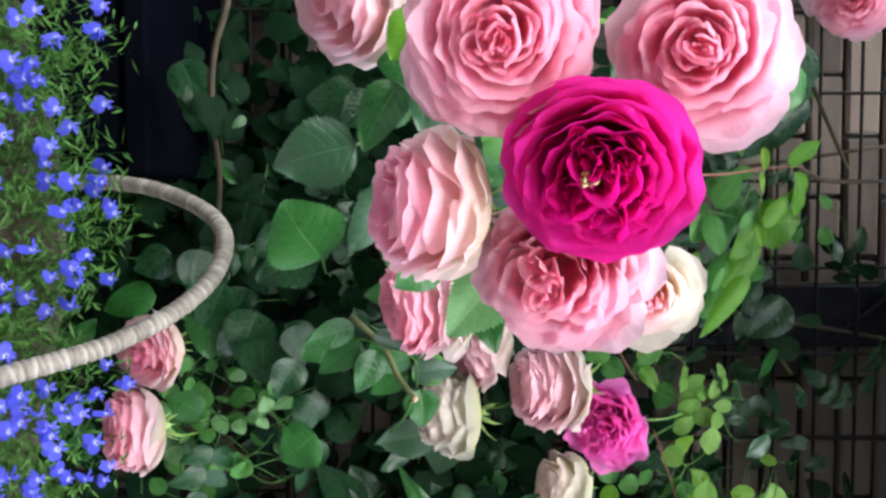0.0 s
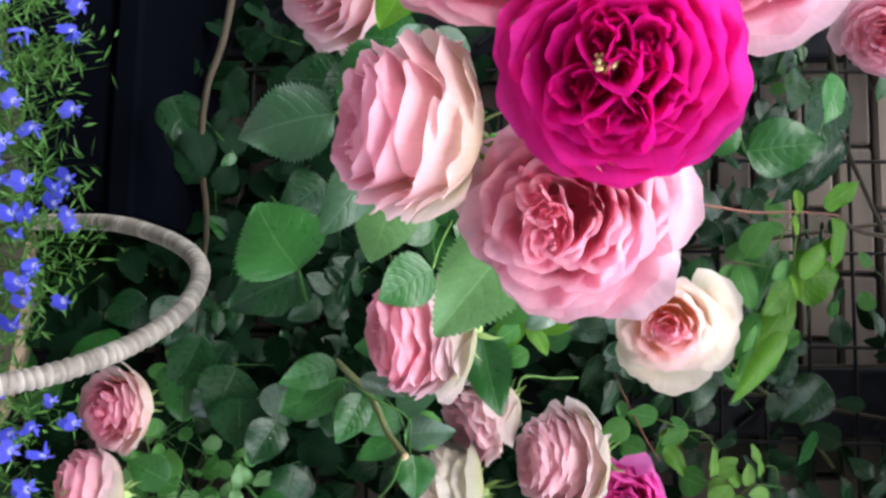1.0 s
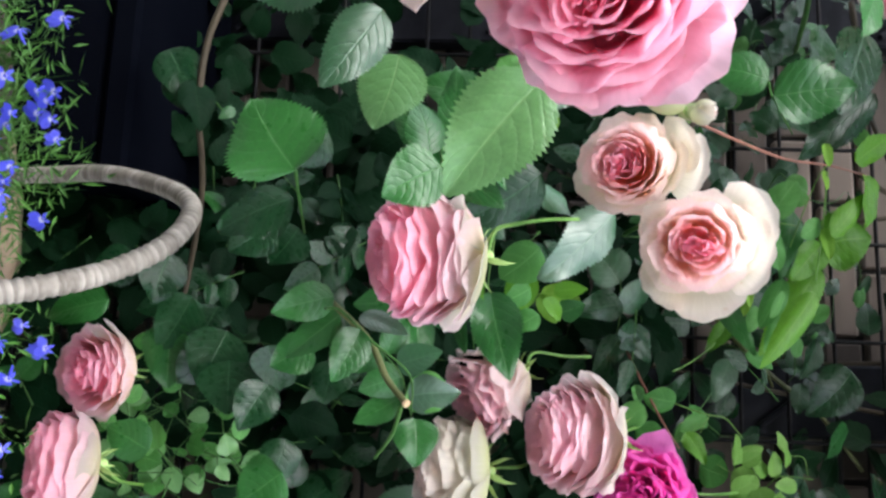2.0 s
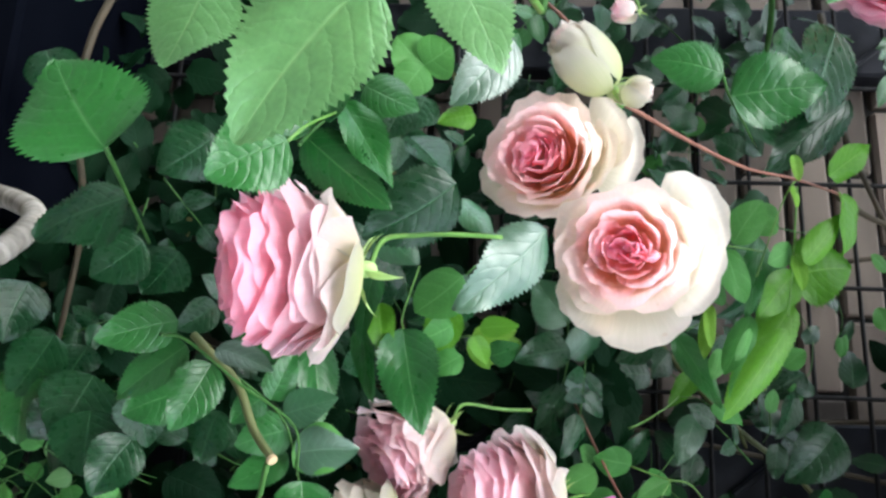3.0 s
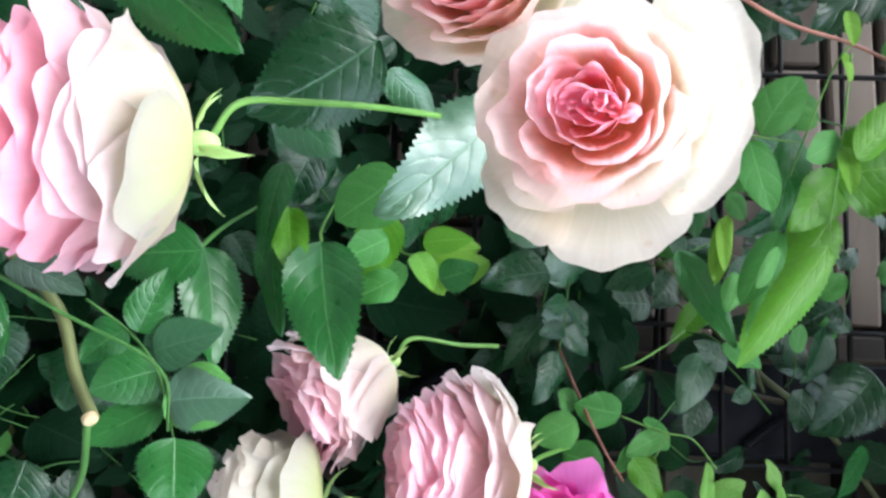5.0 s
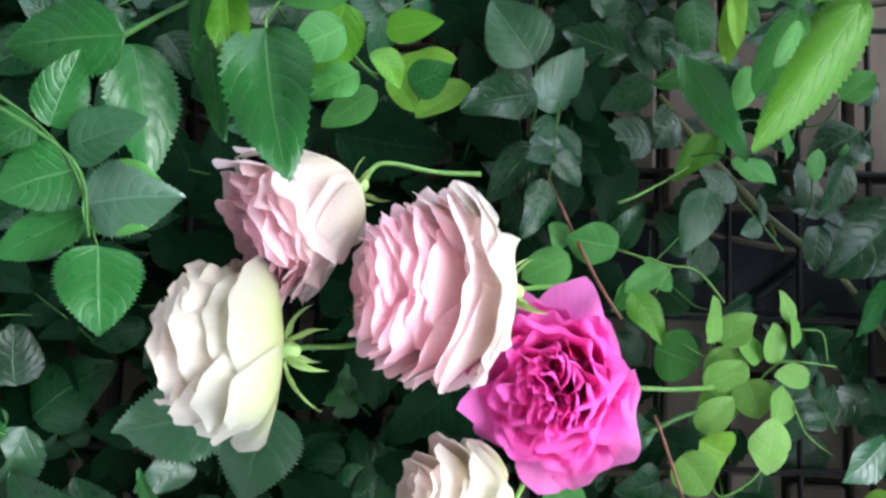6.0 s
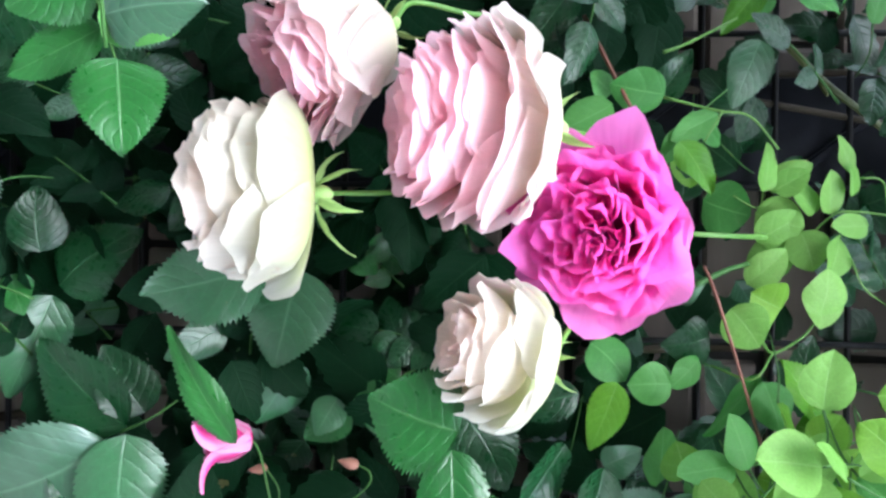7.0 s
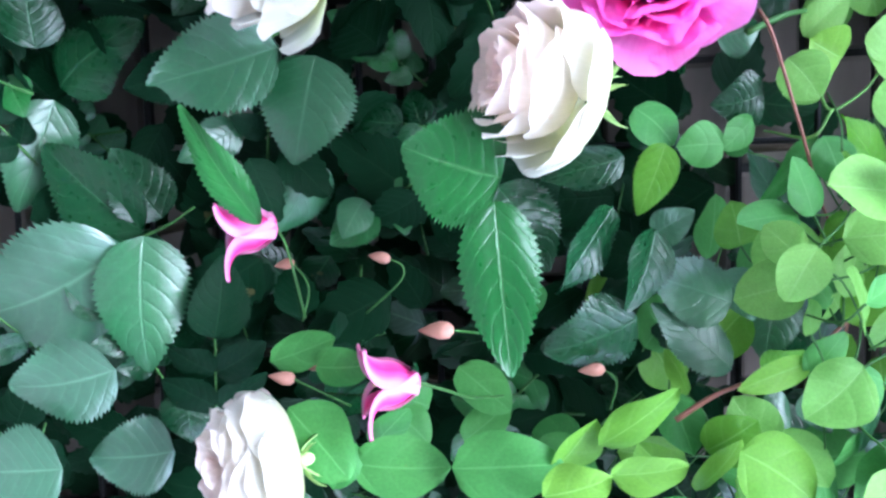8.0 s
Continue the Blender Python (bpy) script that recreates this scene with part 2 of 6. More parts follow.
MORTAR = plain("dark_mortar", (0.010, 0.010, 0.010), (0.024, 0.023, 0.022), 50, 0.9, relief=0.6, depth=0.003)
BLACK = plain("black_plastic", (0.00792, 0.00858, 0.01188), (0.01848, 0.0198, 0.0264), 40, 0.5, spec=0.12)
WIRE = plain("black_wire", (0.0063, 0.0063, 0.0071), (0.0174, 0.0166, 0.0174), 80, 0.55, spec=0.12)
SOIL = plain("soil", (0.02112, 0.01584, 0.01188), (0.066, 0.05016, 0.03564), 18, 0.95, relief=0.8, depth=0.01)
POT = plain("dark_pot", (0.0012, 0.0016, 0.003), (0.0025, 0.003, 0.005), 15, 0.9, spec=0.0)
# ground out of view, kept pale so it throws light up at the hedge
BOUNCE_GROUND = plain("pale_bounce_ground", (0.20, 0.195, 0.185), (0.32, 0.31, 0.295), 12, 0.85, relief=0.5, depth=0.004)


# ---- mesh helpers ----
def mesh_from(name, verts, faces, mats, uvs=None, slots=None, smooth=True, veins=None):
    me = bpy.data.meshes.new(name)
    me.from_pydata([tuple(map(float, v)) for v in verts], [], faces)
    if uvs is not None:
        layer = me.uv_layers.new(name="uv")
        idx = np.empty(len(me.loops), dtype=np.int32)
        me.loops.foreach_get("vertex_index", idx)
        layer.data.foreach_set("uv", np.asarray(uvs, dtype=np.float32)[idx].ravel())
        if veins is not None:
            layer = me.uv_layers.new(name="vein")
            layer.data.foreach_set("uv", np.asarray(veins, dtype=np.float32)[idx].ravel())
    for mt in mats:
        me.materials.append(mt)
    if slots is not None:
        me.polygons.foreach_set("material_index", slots)
    me.polygons.foreach_set("use_smooth", [smooth] * len(me.polygons))
    me.update()
    return me


def piece(name, me, parent=None, m=None, label=""):
    ob = new(name, me)
    if parent is not None:
        ob.parent = parent
    if m is not None:
        ob.matrix_local = m
    return tagged(ob, label)


def part(name, bm, mat, parent=None, label="", smooth=True):
    """One bmesh as one mesh object under a thing or a part."""
    me = bpy.data.meshes.new(name)
    bm.to_mesh(me)
    bm.free()
    me.materials.append(mat)
    me.polygons.foreach_set("use_smooth", [smooth] * len(me.polygons))
    return piece(name, me, parent, None, label)


def smooth_path(points, per=6):
    """Catmull-Rom through the points."""
    p = [Vector(q) for q in points]
    p = [p[0] * 2 - p[1]] + p + [p[-1] * 2 - p[-2]]
    out = []
    for i in range(1, len(p) - 2):
        for k in range(per):
            t = k / per
            a, b, c, d = p[i - 1], p[i], p[i + 1], p[i + 2]
            out.append(0.5 * (2 * b + (c - a) * t + (2 * a - 5 * b + 4 * c - d) * t * t + (3 * b - a - 3 * c + d) * t ** 3))
    out.append(p[-2])
    return out


def tube(points, r0, r1, sides=7, per=6, bumpy=0.0, name="stem", mat=None, caps=True):
    """A tapered round stem along the points, as a mesh."""
    path = smooth_path(points, per) if len(points) > 2 else [Vector(points[0]).lerp(Vector(points[1]), k / 4) for k in range(5)]
    verts, faces = [], []
    side = Vector((0.31, 0.2, 0.93))
    for i, q in enumerate(path):
        d = (path[min(i + 1, len(path) - 1)] - path[max(i - 1, 0)]).normalized()
        side = (side - d * side.dot(d)).normalized()
        up = d.cross(side)
        r = r0 + (r1 - r0) * i / (len(path) - 1)
        r *= 1 + bumpy * noise.noise(q * 60)
        for k in range(sides):
            a = 2 * math.pi * k / sides
            verts.append(q + (side * math.cos(a) + up * math.sin(a)) * r)
    for i in range(len(path) - 1):
        for k in range(sides):
            a, b = i * sides + k, i * sides + (k + 1) % sides
            faces.append((a, b, b + sides, a + sides))
    if caps:
        faces.append(tuple(range(sides))[::-1])
        faces.append(tuple(range(len(verts) - sides, len(verts))))
    return mesh_from(name, verts, faces, [mat])


def box(bm, x0, x1, y0, y1, z0, z1, bevel=0.0):
    vs = bmesh.ops.create_cube(bm, size=1.0)["verts"]
    for v in vs:
        v.co = Vector((x0 + (v.co.x + 0.5) * (x1 - x0), y0 + (v.co.y + 0.5) * (y1 - y0), z0 + (v.co.z + 0.5) * (z1 - z0)))
    if bevel:
        edges = {e for v in vs for e in v.link_edges}
        bmesh.ops.bevel(bm, geom=list(edges), offset=bevel, segments=1, affect="EDGES")


def basis(at, y_dir, z_hint, sx=1.0, sy=1.0, sz=1.0):
    y = Vector(y_dir).normalized()
    z = Vector(z_hint)
    z = z - y * z.dot(y)
    z = z.normalized() if z.length > 1e-6 else y.orthogonal().normalized()
    x = y.cross(z)
    m = Matrix((x * sx, y * sy, z * sz)).transposed().to_4x4()
    m.translation = Vector(at)
    return m


def empty(name, at, label, category, group="", kind=""):
    ob = new(name)
    ob.location = at
    ob.empty_display_size = 0.02
    return tagged(ob, label, category, group, kind)


# ---- leaves ----
def blade_mesh(name, rng, shape, rows=22, cols=6, teeth=0.05, fold=0.25, curl=0.25, wave=0.03, mat=None):
    """A leaf one unit long and one wide, base at the origin, tip along y, face along z."""
    verts, uvs, faces = [], [], []
    twist, bend = rng.uniform(-0.25, 0.25), rng.uniform(-0.05, 0.05)
    p1, p2 = rng.uniform(0, 6), rng.uniform(0, 6)
    for i in range(rows + 1):
        v = i / rows
        half = 0.5 * shape(v)
        for j in range(cols + 1):
            u = -1 + 2 * j / cols
            x, y = u * half, v
            if teeth and abs(u) == 1 and 0 < i < rows:
                nick = teeth * (0.6 + 0.8 * abs(math.sin(i * 2.3 + p1 + u)))
                if i % 2:
                    x *= 1 + nick
                    y += 0.5 / rows
                else:
                    x *= 1 - nick * 0.8
            z = fold * abs(x) - curl * v * v - 0.5 * curl * (u * half * 2) ** 2
            z += 0.008 * abs(math.sin(3.1416 * 7 * (v - 0.175 * abs(u) - 0.137 * u * u))) * min(1.0, 2.5 * abs(u)) * (1 - 0.5 * abs(u)) * half * 2
            z += wave * math.sin(9 * v + p1) * u * abs(u) + wave * 0.6 * math.sin(5 * v + p2) * abs(u)
            z += twist * x * v
            verts.append((x + bend * math.sin(3.1 * v), y, z))
            uvs.append((0.5 + 0.5 * u, v))
    for i in range(rows):
        for j in range(cols):
            a = i * (cols + 1) + j
            faces.append((a, a + 1, a + cols + 2, a + cols + 1))
    return mesh_from(name, verts, faces, [mat], uvs)


def ovate(v):
    return max(0.0, math.sin(math.pi * v ** 0.70)) ** 0.74 * (1 - 0.10 * v) + 0.02 * (1 - v)


def round_leaf(v):
    return max(0.0, math.sin(math.pi * v ** 0.85)) ** 0.6 + 0.02 * (1 - v)


def lance(v):
    return max(0.0, math.sin(math.pi * v ** 0.8)) ** 1.05 + 0.02 * (1 - v)


BLADES = {}
for kind, mat in GREEN.items():
    rng = random.Random(kind)
    soft = kind in ("vine", "lime", "fresh")
    BLADES[kind] = [blade_mesh("leaf_" + kind, rng, round_leaf if soft else ovate, 14 if soft else 48, 6, 0.0 if soft else 0.058, rng.uniform(0.05, 0.35),
                               rng.uniform(0.05, 0.35), rng.uniform(0.01, 0.06), mat) for _ in range(7)]
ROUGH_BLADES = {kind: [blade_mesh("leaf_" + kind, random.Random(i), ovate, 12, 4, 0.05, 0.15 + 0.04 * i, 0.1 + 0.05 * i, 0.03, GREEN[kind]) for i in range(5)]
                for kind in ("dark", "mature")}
VIEW = Vector((0.0, -1.0, 0.35))


def blade(plant, kind, base, tip, width, turn=0.0, form=0, name="leaf", hint=None):
    """One leaf blade from base to tip, as a part of a plant; turn: degrees about its midrib away from facing out of the hedge."""
    b, t = Vector(base), Vector(tip)
    d = t - b
    hint = Vector(hint or ((0.0, -1.0, 0.92) if kind == "sheen" else VIEW))
    hint.rotate(Matrix.Rotation(radians(turn), 3, d.normalized()))
    width *= 1.14
    m = basis(b, d, hint, width, d.length, (width + d.length) * 0.5)
    mats = BLADES[kind]
    return piece(name, mats[form % len(mats)], plant, plant.matrix_world.inverted() @ m if plant else m)


def petiole(plant, points, r=0.0011, mat=None, name="petiole", r1=None):
    """A thin stalk through the points."""
    inv = Vector(plant.location)
    return piece(name, tube([Vector(p) - inv for p in points], r, r1 or r * 0.7, 6, 5, name=name, mat=mat or STEM), plant)


def spray(plant, kind, at, towards, size, rng, pairs=2, name="leaf"):
    """A compound leaf: a stalk with paired leaflets and one at its end, drooping a little."""
    at, d = Vector(at), Vector(towards).normalized()
    normal = (VIEW + Vector((rng.uniform(-.7, .7), rng.uniform(-.1, .5), rng.uniform(-.4, .7)))).normalized()
    normal = (normal - d * normal.dot(d)).normalized()
    side = d.cross(normal)
    n = pairs + 1
    pts = [at + d * size * 1.5 * k / n - normal * 0.12 * size * (k / n) ** 2 for k in range(n + 1)]
    inv = Vector(plant.location)
    stalk = piece(name, tube([p - inv for p in pts], 0.0011, 0.0007, 5, 3, name="stalk", mat=STALK), plant)
    w = rng.uniform(0.62, 0.78)

    def leaflet(p, q, length):
        m = basis(p - inv, q, normal + Vector((rng.uniform(-.35, .35), rng.uniform(-.35, .35), rng.uniform(-.35, .35))), length * w, length, length * 0.8)
        piece("leaflet", BLADES[kind][rng.randrange(7)], stalk, m)
    leaflet(pts[-1], d + side * rng.uniform(-.2, .2) - normal * 0.15, size * rng.uniform(0.9, 1.1))
    for k in range(1, n):
        for s in (-1, 1):
            leaflet(pts[k], d * 0.55 + side * s + normal * rng.uniform(-.2, .15), size * rng.uniform(0.7, 0.95) * (0.75 + 0.25 * k / n))
    return stalk


# ---- rose blooms ----
# Each form: from the heart (0) to the outermost petal (1), where a petal's rim lies (radius in bloom radii, height in bloom depths)
# and how far it leans out from the bloom's axis there, in degrees.
FORMS = {
    "rosette": ((0.0, 0.06, 0.99, 6), (0.2, 0.20, 0.97, 16), (0.45, 0.48, 0.91, 30), (0.7, 0.77, 0.78, 48), (1.0, 1.0, 0.53, 74)),
    "goblet": ((0.0, 0.05, 0.97, -8), (0.25, 0.20, 0.96, 2), (0.45, 0.38, 0.95, 12), (0.6, 0.58, 0.96, 24), (0.75, 0.76, 0.84, 46), (0.88, 0.94, 0.68, 66), (1.0, 1.06, 0.50, 82)),
    "dome": ((0.0, 0.10, 0.95, 0), (0.3, 0.52, 0.99, 12), (0.5, 0.78, 0.90, 20), (0.68, 0.93, 0.70, 24), (0.82, 1.0, 0.50, 26), (1.0, 1.0, 0.34, 40)),
    "layered": ((0.0, 0.10, 0.95, 0), (0.3, 0.55, 0.98, 15), (0.5, 0.80, 0.86, 28), (0.68, 0.94, 0.66, 42), (0.82, 1.0, 0.47, 58), (1.0, 1.0, 0.28, 78)),
    "barrel": ((0.0, 0.10, 0.96, -5), (0.35, 0.50, 1.0, 2), (0.6, 0.74, 0.96, 8), (0.8, 0.88, 0.90, 4), (1.0, 0.96, 0.80, -2)),
    "bud": ((0.0, 0.04, 1.0, -18), (0.5, 0.22, 0.98, -32), (0.8, 0.40, 0.94, -36), (1.0, 0.58, 0.86, -34)),
    "ragged": ((0.0, 0.22, 0.95, 10), (0.35, 0.58, 1.0, 26), (0.6, 0.82, 0.92, 40), (0.8, 0.98, 0.82, 46), (0.93, 1.0, 0.68, 40), (1.0, 0.86, 0.60, 26)),
    "swirl": ((0.0, 0.10, 0.92, 6), (0.5, 0.54, 1.0, 20), (1.0, 0.95, 0.90, 38)),
}


def petal(rng, R, D, f, ang, dphi, form, mat, ruffle=0.02, roll=0.0, reach=1.0, point=0.0, bowl=0.86, cut=0.28, tone=None, high=1.0, wave=0.02, messy=0.2, nu=20, nv=10):
    """One petal of a bloom whose axis is z: a thin cupped sheet about the axis. f: 0 in the heart, 1 outermost."""
    rows = FORMS[form]
    fs = [r[0] for r in rows]
    r = float(np.interp(f, fs, [q[1] for q in rows])) * reach
    H = D * float(np.interp(f, fs, [q[2] for q in rows])) * high
    lean = radians(float(np.interp(f, fs, [q[3] for q in rows])) + rng.uniform(-6, 6))
    length = 0.26 + 0.9 * f
    h0 = max(0.0, H - length) if f < 0.9 else 0.0
    arm = 0.42 * min(length, max(H - h0, 0.3))
    P = ((0.05 if f > 0.3 else 0.0, h0), (r * bowl + 0.02, h0 + 0.02), (max(0.02, r - arm * math.sin(lean)), H - arm * math.cos(lean)), (r, H))
    k1, k2, k3 = rng.uniform(1.6, 3.2), rng.uniform(4, 7), rng.uniform(3, 5)
    a1, a2, a3 = rng.uniform(0, 6), rng.uniform(0, 6), rng.uniform(0, 6)
    cut *= rng.uniform(0.75, 1.3)
    notch = rng.uniform(-0.05, 0.07)
    tuck = 0.035 * (0.4 + f)
    skew = rng.uniform(-0.12, 0.12)
    aside, turned = 0.06 * messy * (1.2 - f), rng.uniform(0, 6.3)
    dx, dy = aside * math.cos(turned), aside * math.sin(turned)
    n_out, n_up = math.cos(lean), -math.sin(lean)
    pts, uv, vein = [], [], []
    chance = rng.random()
    for b in range(nv + 1):
        v = b / nv
        wp = 0.34 + 0.66 * math.sin(min(v / 0.72, 1.0) * math.pi / 2)
        for a in range(nu + 1):
            u = -1 + 2 * a / nu
            s = v * (1 - cut * abs(u) ** 2.6 + skew * u * v - notch * max(0.0, 1 - abs(u) * 2.5) * v)
            s += 0.045 * v ** 3 * math.sin(u * 9.5 + a1) * math.sin(u * 4.3 + a2)
            q = 1 - s
            c = (q ** 3, 3 * q * q * s, 3 * q * s * s, s ** 3)
            rho = sum(w * p[0] for w, p in zip(c, P))
            h = sum(w * p[1] for w, p in zip(c, P))
            e = v ** 4
            off = wave * v * v * math.sin(u * k1 + a1) + ruffle * e * (math.sin(u * k2 + a2) + 0.45 * math.sin(u * 2.1 * k2 + a3)) + roll * max(0.0, v - 0.78) ** 2 * 4
            rho += off * n_out + tuck * u * v + point * 0.3 * max(0.0, 1 - abs(u) * 1.8) * v ** 6 * math.sin(lean)
            h += off * n_up + 0.5 * ruffle * e * math.sin(u * k3 + a3) + point * max(0.0, 1 - abs(u) * 1.8) * v ** 6 * math.cos(lean)
            phi = ang + u * dphi * wp
            pts.append(((rho * math.cos(phi) + dx) * R, (rho * math.sin(phi) + dy) * R, h * R))
            uv.append((v, f if tone is None else tone))
            vein.append((u + 7 * chance, v + 3 * chance))
    w = nu + 1
    faces = [(b * w + a, b * w + a + w, b * w + a + w + 1, b * w + a + 1) for b in range(nv) for a in range(nu)]
    return mesh_from("petal", pts, faces, [mat], uv, veins=vein)


def rose(label, palette, at, face, size, form="rosette", depth=1.0, petals=44, seed=1, ruffle=0.02, wave=0.02, roll=0.08, messy=0.2, loose=0.85, broad=0.8, guard=1.0, bowl=0.86,
         point=0.02, cut=0.2, quarters=0, core=0.05, spread=(0.15, 0.36), fold=(0.34, 0.46), spin=0.0, calyx=True, sepals=0.55, stem=None, wings=(), stamens=0, category="rose"):
    """A garden rose. at: the middle of the bloom; face: the way it opens; size: its radius; depth: from calyx to rim, in radii; stem: points from the calyx on."""
    rng = random.Random(seed * 7919)
    d = Vector(face).normalized()
    root = empty("rose_bloom", (0, 0, 0), label, category, "roses of the climbing rose")
    q = d.to_track_quat("Z", "Y").to_matrix().to_4x4() @ Matrix.Rotation(spin, 4, "Z")
    base = Vector(at) - d * size * depth * 0.5
    root.matrix_world = Matrix.Translation(base) @ q
    bpy.context.view_layer.update()
    mat = PETALS[palette][1 if form in ("dome", "layered", "barrel", "ragged", "bud") else 0]
    for i in range(petals):
        f = ((i + 0.5) / petals) ** loose
        f = min(1.0, max(0.0, f + rng.uniform(-1, 1) * 0.06 * messy))
        if quarters and f < spread[1] * 0.9:
            continue
        wide = (1.7 - 1.0 * f ** 0.5) * rng.uniform(0.85, 1.15)
        wide = max(wide, broad * rng.uniform(0.85, 1.1)) if f > 0.3 else wide
        outer = max(0.0, (f - 0.6) / 0.4)
        edge = cut * (1.6 if f > 0.86 else 1.0)
        me = petal(rng, size, depth, f, i * 2.39996 + rng.uniform(-0.3, 0.3) * (1 + messy), wide, form, mat, ruffle * rng.uniform(0.6, 1.5) * (1.6 - f if form == "dome" else 0.5 + f), roll * rng.uniform(0.0, 1.0) * (0.25 + outer),
                   (1 + (guard - 1) * outer) * (1 + rng.uniform(-0.10, 0.08) * (0.3 + messy + 0.6 * outer)), point * rng.uniform(-0.3, 1.4) * (1 + 2 * outer), bowl, edge, None, 1 + messy * rng.uniform(-0.16, 0.07), wave * (0.4 + f), messy)
        piece("petal", me, root)
    for way, reach in wings:
        # an outer petal that stands out beyond the rest
        w = root.matrix_world.to_3x3().inverted() @ Vector(way)
        piece("petal", petal(rng, size, depth, 1.0, math.atan2(w.y, w.x), rng.uniform(0.5, 0.65), form, mat, ruffle, roll, reach, 0.05, bowl, 0.3, wave=0.04), root)
    for k in range(quarters):
        # a fold of small petals round a middle of its own
        turn = 2 * math.pi * (k + rng.uniform(-.25, .25)) / max(1, quarters - 1)
        off = rng.uniform(*spread) if k else 0.03
        lift = (rng.uniform(0.95, 1.05) - 1.0 * fold[1] / depth) * depth
        at_q = Matrix.Translation((off * size * math.cos(turn), off * size * math.sin(turn), lift * size))
        tilt = Matrix.Rotation(rng.uniform(0.05, 0.4), 4, Vector((-math.sin(turn), math.cos(turn), 0)))
        squash = Matrix.Rotation(turn, 4, "Z") @ Matrix.Diagonal((rng.uniform(0.95, 1.3), rng.uniform(0.6, 0.85), 1, 1))
        n = rng.choice((8, 9, 10, 11))
        for i in range(n):
            f = (i + 0.7) / n
            me = petal(rng, size * rng.uniform(*fold), rng.uniform(0.95, 1.25), f, i * 2.4 + rng.uniform(-.6, .6), rng.uniform(0.7, 1.3), "swirl", mat, ruffle * 1.8, 0.1, 1.0, point * 2,
                       tone=min(1.0, core + 0.35 * f * rng.random()), wave=0.05, nu=12, nv=8)
            piece("petal", me, root, at_q @ tilt @ squash)
    for k in range(stamens):
        a, lean = rng.uniform(0, 6.3), rng.uniform(0.02, 0.10)
        foot = Vector((-0.06 * size, -0.1 * size, 0.6 * depth * size))
        top = foot + Vector((math.cos(a) * lean * size, math.sin(a) * lean * size, (0.42 * depth + rng.uniform(-0.06, 0.04)) * size))
        piece("stamen", tube([foot, foot.lerp(top, 0.93), foot.lerp(top, 0.94), top], 0.0006, 0.0011, 5, 5, name="stamen", mat=STAMEN), root)
    if calyx:
        bm = bmesh.new()
        bmesh.ops.create_uvsphere(bm, u_segments=10, v_segments=7, radius=1.0)
        for v in bm.verts:
            v.co = Vector((v.co.x * size * 0.10, v.co.y * size * 0.10, v.co.z * size * 0.14 - size * 0.05))
        part("hip", bm, SEPAL, root)
        for k in range(5):
            a = k * 1.2566 + rng.uniform(-.2, .2)
            out = Vector((math.cos(a), math.sin(a), rng.uniform(-0.75, 0.15)))
            ln = size * rng.uniform(0.55, 0.8) * sepals
            m = basis(Vector((math.cos(a) * size * 0.1, math.sin(a) * size * 0.1, -0.03 * size)), out, (0, 0, 1), ln * 0.24, ln, ln)
            piece("sepal", SEPAL_MESH, root, m)
    if stem:
        inv = root.matrix_world.inverted()
        pts = [Vector((0, 0, -size * 0.1))] + [inv @ Vector(p) for p in stem]
        piece("stem", tube(pts, 0.0016, 0.0018, 8, 6, 0.1, mat=STEM), root)
    return root


SEPAL_MESH = blade_mesh("sepal", random.Random(5), lance, 10, 4, 0.0, 0.5, 0.5, 0.02, SEPAL)

# ---- ground, wall, trellis ----
def ground_sheet():
    bm = bmesh.new()
    bmesh.ops.create_grid(bm, x_segments=60, y_segments=60, size=1.0)
    for v in bm.verts:
        x, y = v.co.x, v.co.y
        v.co.x, v.co.y = x * abs(x) * 400, y * abs(y) * 400
        v.co.z = 0.02 * noise.noise(Vector((v.co.x * 2, v.co.y * 2, 0))) if max(abs(v.co.x), abs(v.co.y)) < 6 else 0.0
    return tagged(part("ground", bm, BOUNCE_GROUND), "unseen ground before the garden wall, kept pale to bounce light", "ground", kind="structure")


ground = ground_sheet()
WALL_Y = 1.42


def back_wall():
    bm = bmesh.new()
    box(bm, -4.0, 4.5, WALL_Y, WALL_Y + 0.22, -0.05, 3.0)
    return tagged(part("wall_back", bm, MORTAR, smooth=False), "brown brick garden wall with dark recessed joints", "wall", kind="structure")


wall = back_wall()


def sky_block():
    """A tall wall added out of view to block the low sky."""
    bm = bmesh.new()
    box(bm, -7.0, 7.0, -3.6, -3.35, -0.05, 4.6)
    return tagged(part("wall_front", bm, BRICK, smooth=False), "plain brick wall added out of view to block the low sky", "wall", kind="structure")


sky_block()


